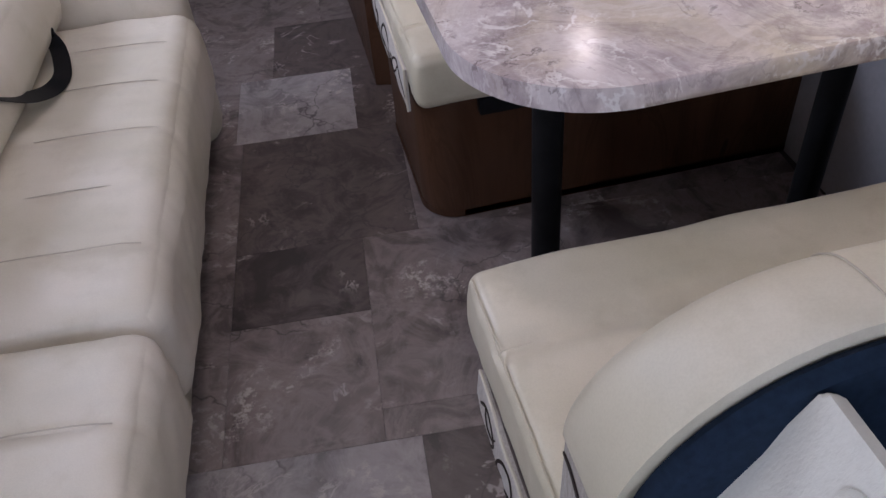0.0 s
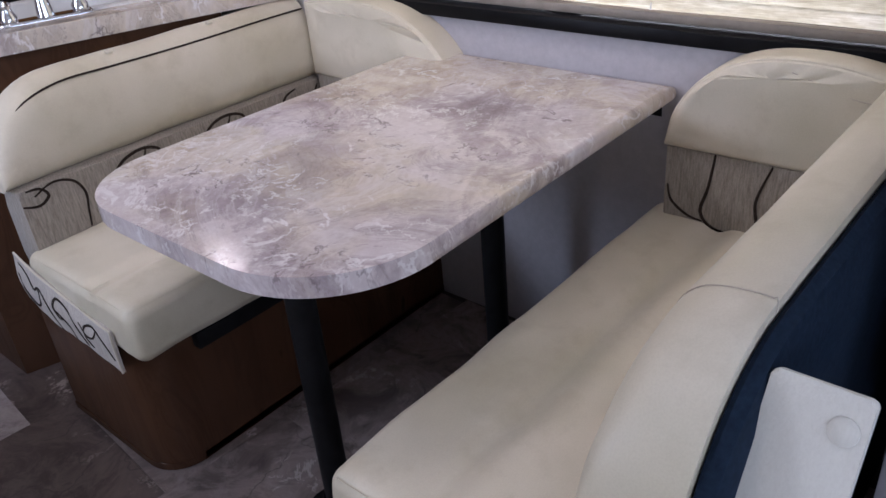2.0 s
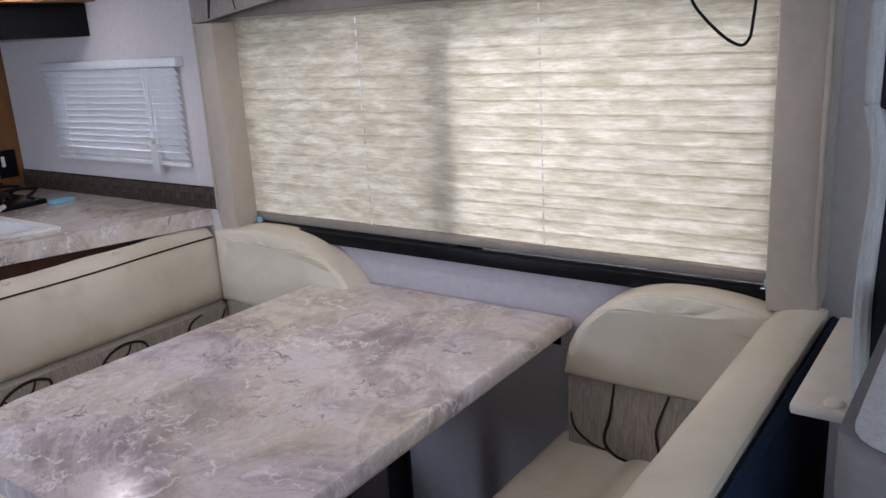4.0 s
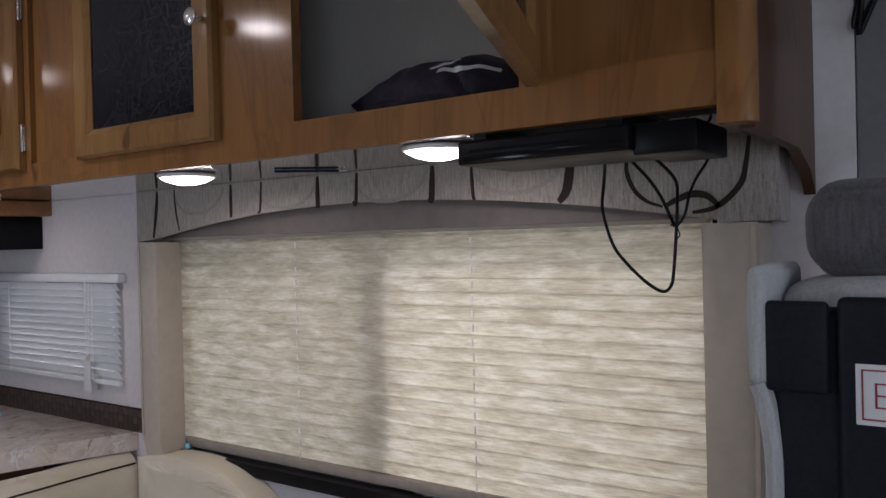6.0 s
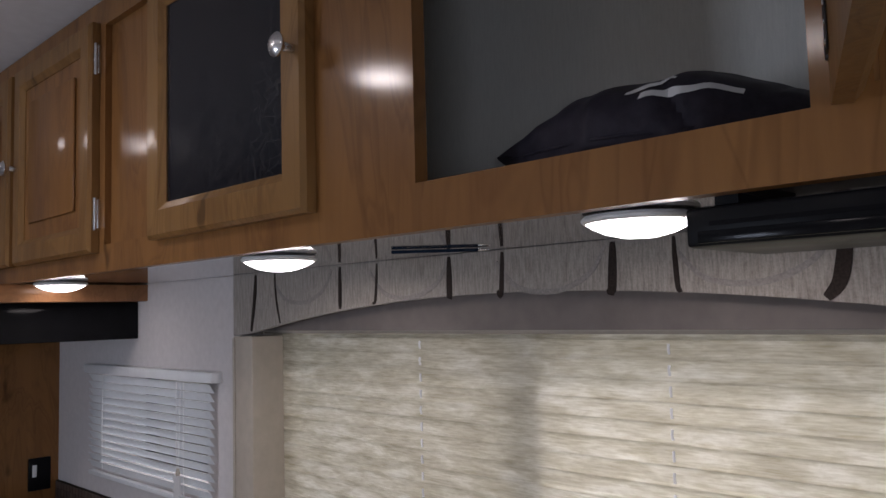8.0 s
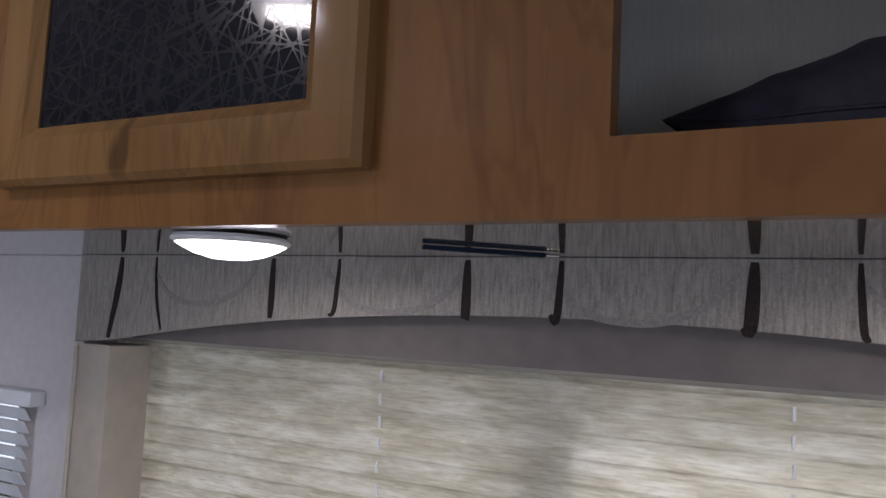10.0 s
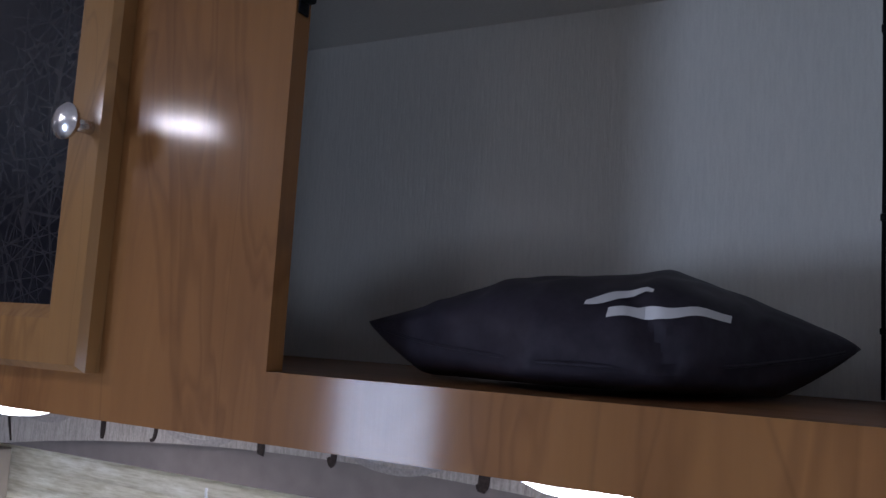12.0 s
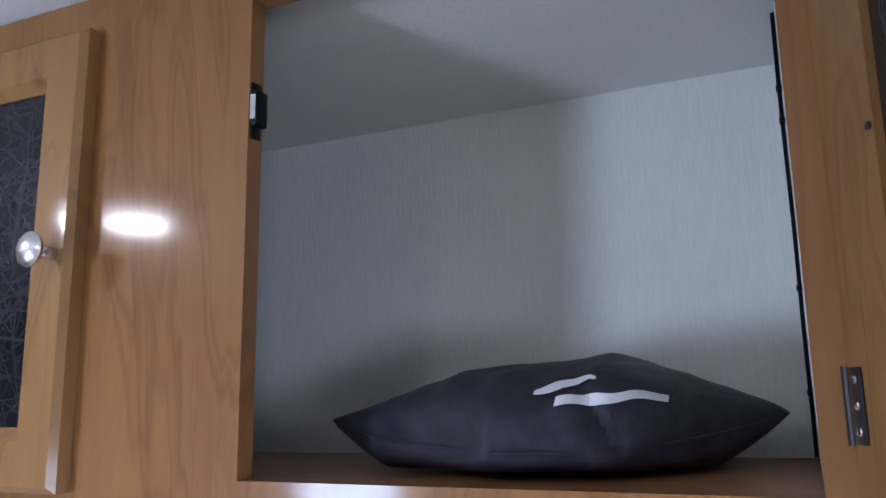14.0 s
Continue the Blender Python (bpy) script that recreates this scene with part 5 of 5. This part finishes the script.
part("armrest_pad", prism(rounded_rect(0.49, 0.82, 0.07, 0.214, (0.02, 0.03, 0.03, 0.02), 5), "z", 1.0922, 1.096, 0.0015, 2), PALE_CLOTH, arm, "pale grey pad")
part("armrest_arm", box(0.80, 0.86, 0.09, 0.19, 1.05, 1.085, 0.006), CAB_GREY, arm)
part("seat_cushion", moved(cushion(0.13, 0.55, -0.50, -0.02, 0.36, 0.52, 0.04, 6, 0.01, 0.003), turn), PALE_CLOTH, cs, "pale grey cloth cushion")
part("pedestal", moved(box(0.14, 0.5, -0.45, -0.08, -0.009, 0.359, 0.01), turn), BLACK, cs)

# ---- sofa ----
slant = Matrix.Translation((-0.085, 1.2, 0)) @ Matrix.Rotation(radians(-2.9), 4, "Z") @ Matrix.Translation((0.068, -1.2, 0))
so = thing("sofa", (-0.4, 1.2, 0.0), "cream vinyl sofa with stitched channels and a black seat belt", "sofa")
for y0, y1 in ((0.18, 0.982), (0.987, 2.07)):
    lanes = [0.80, 0.55] if y0 < 0.5 else [1.165, 1.335, 1.52, 1.71, 1.89]
    c = part("seat_cushion", moved(cushion(-0.60, 0.0, y0, y1, 0.20, 0.44, 0.05, 64, 0.012, 0.007, y0, [(y, 0.008 if y in (1.165, 1.52, 0.80) else 0.005, 0.014) for y in lanes]), slant), PALE, so)
    for y in lanes:
        wave = [(x, y + 0.006 * noise.noise(Vector((x * 6, y * 9, 1))), z) for x, z in ((-0.28, 0.4455), (-0.22, 0.447), (-0.16, 0.4465), (-0.11, 0.445), (-0.07, 0.4425), (-0.04, 0.4365))]
        part("stitched_channel", moved(tube(wave, 0.0012, 5, 4), slant), CURTAIN, c)
part("front_skirt", moved(cushion(-0.19, -0.075, 0.19, 2.06, 0.004, 0.215, 0.02, 36, 0.004, 0.006), slant), CREAM, so)
part("back_cushion", moved(cushion(-0.82, -0.30, 0.18, 2.07, 0.446, 0.62, 0.06, 10, 0.012, 0.01, 4), slant), PALE, so)
part("backrest", moved(cushion(-0.87, -0.66, 0.18, 2.07, 0.40, 0.90, 0.06, 10, 0.012, 0.006, 9), slant), PALE, so)
part("arm", moved(cushion(-0.84, -0.03, 2.073, 2.22, 0.02, 0.56, 0.05, 10, 0.008, 0.004, 2), slant), PALE, so)
part("plinth", moved(box(-0.80, -0.195, 0.22, 2.04, 0.003, 0.21), slant), DARK_WOOD, so)
belt = thing("seat_belt", (-0.4, 1.75, 0.45), "loose black seat belt with a buckle lying on the sofa", "seat belt")
part("strap", ribbon([(-0.62, 1.46, 0.640), (-0.45, 1.475, 0.636), (-0.36, 1.485, 0.622), (-0.312, 1.505, 0.580), (-0.288, 1.60, 0.508), (-0.262, 1.69, 0.468), (-0.247, 1.75, 0.463), (-0.252, 1.81, 0.466), (-0.268, 1.88, 0.474), (-0.288, 1.912, 0.492)], 0.036, (0.35, -0.5, 1), 0.002, 8, False), BLACK, belt)
part("webbing", ribbon([(-0.315, 1.915, 0.512), (-0.345, 1.87, 0.545), (-0.375, 1.835, 0.58), (-0.42, 1.81, 0.625)], 0.022, (0.5, -0.4, 1), 0.002, 8, False), BLACK, belt)
part("buckle", moved(box(-0.034, 0.034, -0.02, 0.02, -0.011, 0.011, 0.006), pose(-0.305, 1.905, 0.507, 18, 10, 35)), GLOSS_BLACK, belt)
part("latch_tongue", moved(box(-0.03, 0.03, -0.016, 0.016, -0.006, 0.006, 0.003), pose(-0.335, 1.62, 0.628, 5, 20, 70)), GLOSS_BLACK, belt)

# ---- kitchen ----
ZC = 0.905
ctr = thing("kitchen_counter", (1.0, 2.45, 0.0), "swirled stone-look worktop over a wood base with a white sink cut-out", "counter")
SX0, SX1, SY1 = 0.66, 1.045, 2.52
SLOPE = -0.31
end_y = lambda x: 1.972 + (x - 1.4015) * SLOPE
near_y = lambda x: end_y(x) + 0.105
part("worktop", merge(prism([(0.45, end_y(0.45)), (SX0, end_y(SX0)), (SX0, 2.966), (0.45, 2.966)], "z", ZC - 0.048, ZC), prism([(SX1, end_y(SX1)), (1.4015, end_y(1.4015)), (1.4015, 2.966), (SX1, 2.966)], "z", ZC - 0.048, ZC),
                      prism([(SX0, end_y(SX0)), (SX1, end_y(SX1)), (SX1, near_y(SX1)), (SX0, near_y(SX0))], "z", ZC - 0.048, ZC), box(SX0, SX1, SY1, 2.966, ZC - 0.048, ZC)), STONE, ctr)
part("cabinet_body", merge(prism([(0.47, end_y(0.47) + 0.02), (1.19, end_y(1.19) + 0.02), (1.19, end_y(1.19) + 0.035), (0.47, end_y(0.47) + 0.035)], "z", 0.004, ZC - 0.049), box(0.47, 0.49, end_y(0.47) + 0.036, 2.966, 0.004, ZC - 0.049)), DARK_WOOD, ctr)
snk = thing("sink", (0.85, 2.35, ZC), "white moulded kitchen sink set in the worktop", "sink")
def slanted(x0, x1, d0, d1, z0, z1):
    """A bar that runs along the slanted near side of the sink."""
    return prism([(x0, near_y(x0) + d0), (x1, near_y(x1) + d0), (x1, near_y(x1) + d1), (x0, near_y(x0) + d1)], "z", z0, z1)


part("rim", merge(slanted(SX0 - 0.02, SX1 + 0.02, -0.02, 0.012, ZC + 0.0005, ZC + 0.008), box(SX0 - 0.02, SX1 + 0.02, SY1 - 0.012, SY1 + 0.02, ZC + 0.0005, ZC + 0.008, 0.003),
                  prism([(SX0 - 0.02, near_y(SX0 - 0.02) + 0.012), (SX0 + 0.012, near_y(SX0 + 0.012) + 0.012), (SX0 + 0.012, SY1 - 0.012), (SX0 - 0.02, SY1 - 0.012)], "z", ZC + 0.0005, ZC + 0.008),
                  prism([(SX1 - 0.012, near_y(SX1 - 0.012) + 0.012), (SX1 + 0.02, near_y(SX1 + 0.02) + 0.012), (SX1 + 0.02, SY1 - 0.012), (SX1 - 0.012, SY1 - 0.012)], "z", ZC + 0.0005, ZC + 0.008)), WHITE, snk)
part("basin", merge(box(SX0 + 0.002, SX0 + 0.008, near_y(SX0) + 0.004, SY1 - 0.002, ZC - 0.16, ZC), box(SX1 - 0.008, SX1 - 0.002, near_y(SX1) + 0.004, SY1 - 0.002, ZC - 0.16, ZC),
                    slanted(SX0 + 0.008, SX1 - 0.008, 0.002, 0.008, ZC - 0.16, ZC), box(SX0 + 0.008, SX1 - 0.008, SY1 - 0.008, SY1 - 0.002, ZC - 0.16, ZC),
                    prism([(SX0 + 0.008, near_y(SX0) + 0.008), (SX1 - 0.008, near_y(SX1) + 0.008), (SX1 - 0.008, SY1 - 0.008), (SX0 + 0.008, SY1 - 0.008)], "z", ZC - 0.16, ZC - 0.154)), WHITE, snk)
fx, fy = 0.80, 2.208
askew = Matrix.Translation((fx, fy, 0)) @ Matrix.Rotation(math.atan(SLOPE), 4, "Z") @ Matrix.Translation((-fx, -fy, 0))
fau = thing("kitchen_faucet", (fx, fy, ZC), "polished chrome two-handle faucet with a tall spout", "faucet")
part("base_plate", moved(cushion(fx - 0.11, fx + 0.11, fy - 0.024, fy + 0.024, ZC + 0.0005, ZC + 0.016, 0.007, 6), askew), CHROME, fau)
part("spout", merge(lathe([(0.021, 0.016), (0.019, 0.03), (0.012, 0.07), (0.0115, 0.09)], (fx, fy, ZC), "z", 20), tube([(fx, fy, ZC + 0.08), (fx - 0.01, fy, ZC + 0.20), (fx - 0.015, fy + 0.03, ZC + 0.30), (fx - 0.01, fy + 0.10, ZC + 0.34), (fx, fy + 0.17, ZC + 0.30), (fx, fy + 0.18, ZC + 0.26)], 0.0105, 12, 6)), CHROME, fau)
for s in (-1, 1):
    part("handle", moved(merge(lathe([(0.02, 0.016), (0.02, 0.028), (0.013, 0.04), (0.015, 0.055), (0.010, 0.062)], (fx + s * 0.082, fy, ZC), "z", 18), tube([(fx + s * 0.082, fy, ZC + 0.06), (fx + s * 0.11, fy + 0.005, ZC + 0.072), (fx + s * 0.145, fy + 0.008, ZC + 0.088)], 0.006, 8, 4)), askew), CHROME, fau)
hob = thing("gas_cooktop", (1.12, 2.74, ZC), "black gas cooktop with wire grates", "cooktop")
part("pan", box(0.62, 1.25, 2.56, 2.94, ZC + 0.0005, ZC + 0.018, 0.006), GLOSS_BLACK, hob)
for gx in (0.72, 0.86, 1.0, 1.14):
    part("grate_bar", tube([(gx, 2.575, ZC + 0.019), (gx, 2.585, ZC + 0.05), (gx, 2.92, ZC + 0.05), (gx, 2.93, ZC + 0.019)], 0.005, 6, 3), STEEL, hob)
for gy in (2.64, 2.75, 2.86):
    part("grate_bar", tube([(0.64, gy, ZC + 0.02), (0.65, gy, ZC + 0.047), (1.22, gy, ZC + 0.047), (1.23, gy, ZC + 0.02)], 0.005, 6, 3), STEEL, hob)
for gx, gy in ((0.80, 2.70), (1.08, 2.70), (0.94, 2.82)):
    part("burner", lathe([(0.04, 0.018), (0.04, 0.028), (0.03, 0.034), (0.004, 0.036)], (gx, gy, ZC), "z", 18), NICKEL, hob)
single("lighter_tag", box(1.24, 1.31, 2.51, 2.54, ZC + 0.0005, ZC + 0.012, 0.003), BLUE, "pale blue plastic clip lying on the worktop by the cooktop", "clip")
hd = thing("range_hood", (1.2, 2.7, 1.40), "black range hood below the wooden overhead cabinet", "range hood")
part("canopy", box(0.90, 1.4015, 2.425, 2.966, 1.393, 1.488, 0.003), GLOSS_BLACK, hd)
part("wood_trim", box(0.89, 1.4015, 2.37, 2.966, 1.4885, 1.5305, 0.002), WOOD_FLAT, hd, "wood trim board")
out = thing("wall_outlet", (1.34, 2.97, 0.95), "black wall outlet with a white switch on the wood panel", "outlet")
part("plate", box(1.315, 1.378, 2.9625, 2.9695, 0.945, 1.04, 0.002), BLACK, out)
part("switch", box(1.325, 1.337, 2.959, 2.9624, 0.985, 1.02, 0.001), WHITE, out)

# kitchen blind
bl = thing("mini_blind", (1.39, 2.33, 1.03), "white slatted mini blind, closed, over the small kitchen window", "blind")
part("head_rail", box(1.374, 1.4015, 2.005, 2.712, 1.298, 1.322, 0.003), BLIND, bl)
slat = moved(box(-0.0118, 0.0118, 2.025, 2.69, -0.0006, 0.0006), Matrix.Rotation(radians(58), 4, "Y"))
first_slat = part("slat", moved(slat, Matrix.Translation((1.387, 0, 1.285))), BLIND, bl)
for i in range(1, 13):
    o = first_slat.copy()
    scene.collection.objects.link(o)
    o.matrix_basis = pose(0.0, 0.0012 * math.sin(i * 2.3), -0.0195 * i)
part("bottom_rail", box(1.38, 1.395, 2.023, 2.688, 1.022, 1.033, 0.002), BLIND, bl)
for y in (2.13, 2.58):
    part("ladder_cord", tube([(1.374, y, 1.30), (1.373, y, 1.16), (1.374, y, 1.03)], 0.0009, 5, 3), WHITE, bl)
part("pull_cord", merge(tube([(1.370, 2.157, 1.30), (1.369, 2.155, 1.20), (1.369, 2.152, 1.085)], 0.0012, 5, 3), tube([(1.370, 2.137, 1.30), (1.369, 2.140, 1.20), (1.369, 2.147, 1.085)], 0.0012, 5, 3)), WHITE, bl)
part("paper_tag", box(1.366, 1.3675, 2.132, 2.163, 1.0, 1.085), WHITE_PRINT, bl, "white paper tag")
part("tassel", lathe([(0.004, 0.0), (0.006, 0.006), (0.003, 0.018)], (1.3695, 2.148, 1.083), "z", 10), CURTAIN, bl)

# backsplash of small mosaic pieces
bs = thing("backsplash", (1.395, 2.44, ZC), "dark brown mosaic backsplash strip above the worktop", "backsplash", kind="structure")
part("backing", box(1.3935, 1.4015, 1.935, 2.966, ZC + 0.0005, ZC + 0.062), simple("dark_grout", (0.03, 0.024, 0.02), 0.8), bs)
tones = [simple("mosaic_tone", c, 0.3, vary=0.25, scale=25) for c in ((0.055, 0.037, 0.03), (0.075, 0.052, 0.042), (0.042, 0.03, 0.027))]
protos = [box(-0.0025, 0.0, -0.0105, 0.0105, -0.009, 0.009, 0.0008, 1) for _ in tones]
meshes = []
for b, m in zip(protos, tones):
    finish(b, False)
    me = bpy.data.meshes.new("tile")
    b.to_mesh(me)
    b.free()
    me.materials.append(m)
    meshes.append(me)
for r in range(3):
    for c in range(46):
        o = new("tile", meshes[(c * 7 + r * 5 + (c * c) % 3) % 3])
        o.parent = bs
        o.matrix_parent_inverse = Matrix.Translation(-bs.location)
        o.matrix_basis = pose(1.3935, 1.948 + c * 0.0223, ZC + 0.0115 + r * 0.0195)

# ---- floor ----
fl = thing("floor", (0.2, 1.5, 0.0), "stone-look vinyl floor in grey and brown tiles", "floor", kind="structure")
part("subfloor", box(-0.95, 1.51, -1.28, 4.4, -0.03, -0.001), JOINT, fl)
skew = Matrix.Translation((0.2, 1.5, 0)) @ Matrix.Rotation(radians(-4.5), 4, "Z") @ Matrix.Translation((-0.2, -1.5, 0))
T = []
for y0, y1, xs in ((0.515, 0.985, (-0.56, -0.09, 0.379, 0.80, 1.27, 1.44)), (2.074, 2.433, (-0.96, -0.49, -0.02, 0.333, 0.80, 1.37, 1.44)), (2.433, 2.80, (-0.86, -0.39, 0.085, 0.545, 1.0, 1.44)),
                   (2.80, 3.27, (-0.7, -0.22, 0.25, 0.72, 1.19, 1.44)), (3.27, 3.74, (-0.9, -0.43, 0.04, 0.51, 0.98, 1.44)), (0.045, 0.515, (-0.82, -0.35, 0.12, 0.59, 1.06, 1.44)), (-0.425, 0.045, (-0.6, -0.13, 0.34, 0.81, 1.28, 1.44))):
    T += [(a, b, y0, y1) for a, b in zip(xs, xs[1:])]
T += [(0.0, 0.45, 1.585, 2.074), (0.45, 0.92, 1.585, 2.074), (0.92, 1.42, 1.585, 2.074), (-0.47, 0.0, 1.585, 2.074), (-0.94, -0.47, 1.585, 2.074),
      (0.0, 0.31, 1.336, 1.585), (0.31, 0.78, 1.06, 1.585), (0.78, 1.25, 1.06, 1.585), (1.25, 1.44, 1.06, 1.585), (0.0, 0.31, 0.985, 1.336), (0.31, 0.78, 0.985, 1.06), (0.78, 1.25, 0.985, 1.06), (1.25, 1.44, 0.985, 1.06),
      (-0.47, 0.0, 1.24, 1.585), (-0.47, 0.0, 0.985, 1.24), (-0.94, -0.47, 0.985, 1.585)]
TONE = {(0.0, 1.585): FLOOR_DARK, (0.0, 1.336): FLOOR_DARK, (0.379, 0.515): FLOOR_DARK, (-0.02, 2.074): FLOOR_LIGHT, (-0.09, 0.515): FLOOR_LIGHT, (0.333, 2.074): FLOOR_DARK, (0.085, 2.433): FLOOR_DARK}
for k, (a, b, c, d) in enumerate(T):
    g = 0.00025
    part("tile", moved(box(a + g, b - g, c + g, d - g, -0.0009, 0.002, 0.0006, 1), skew), TONE.get((a, c), FLOOR), fl, smooth=False)
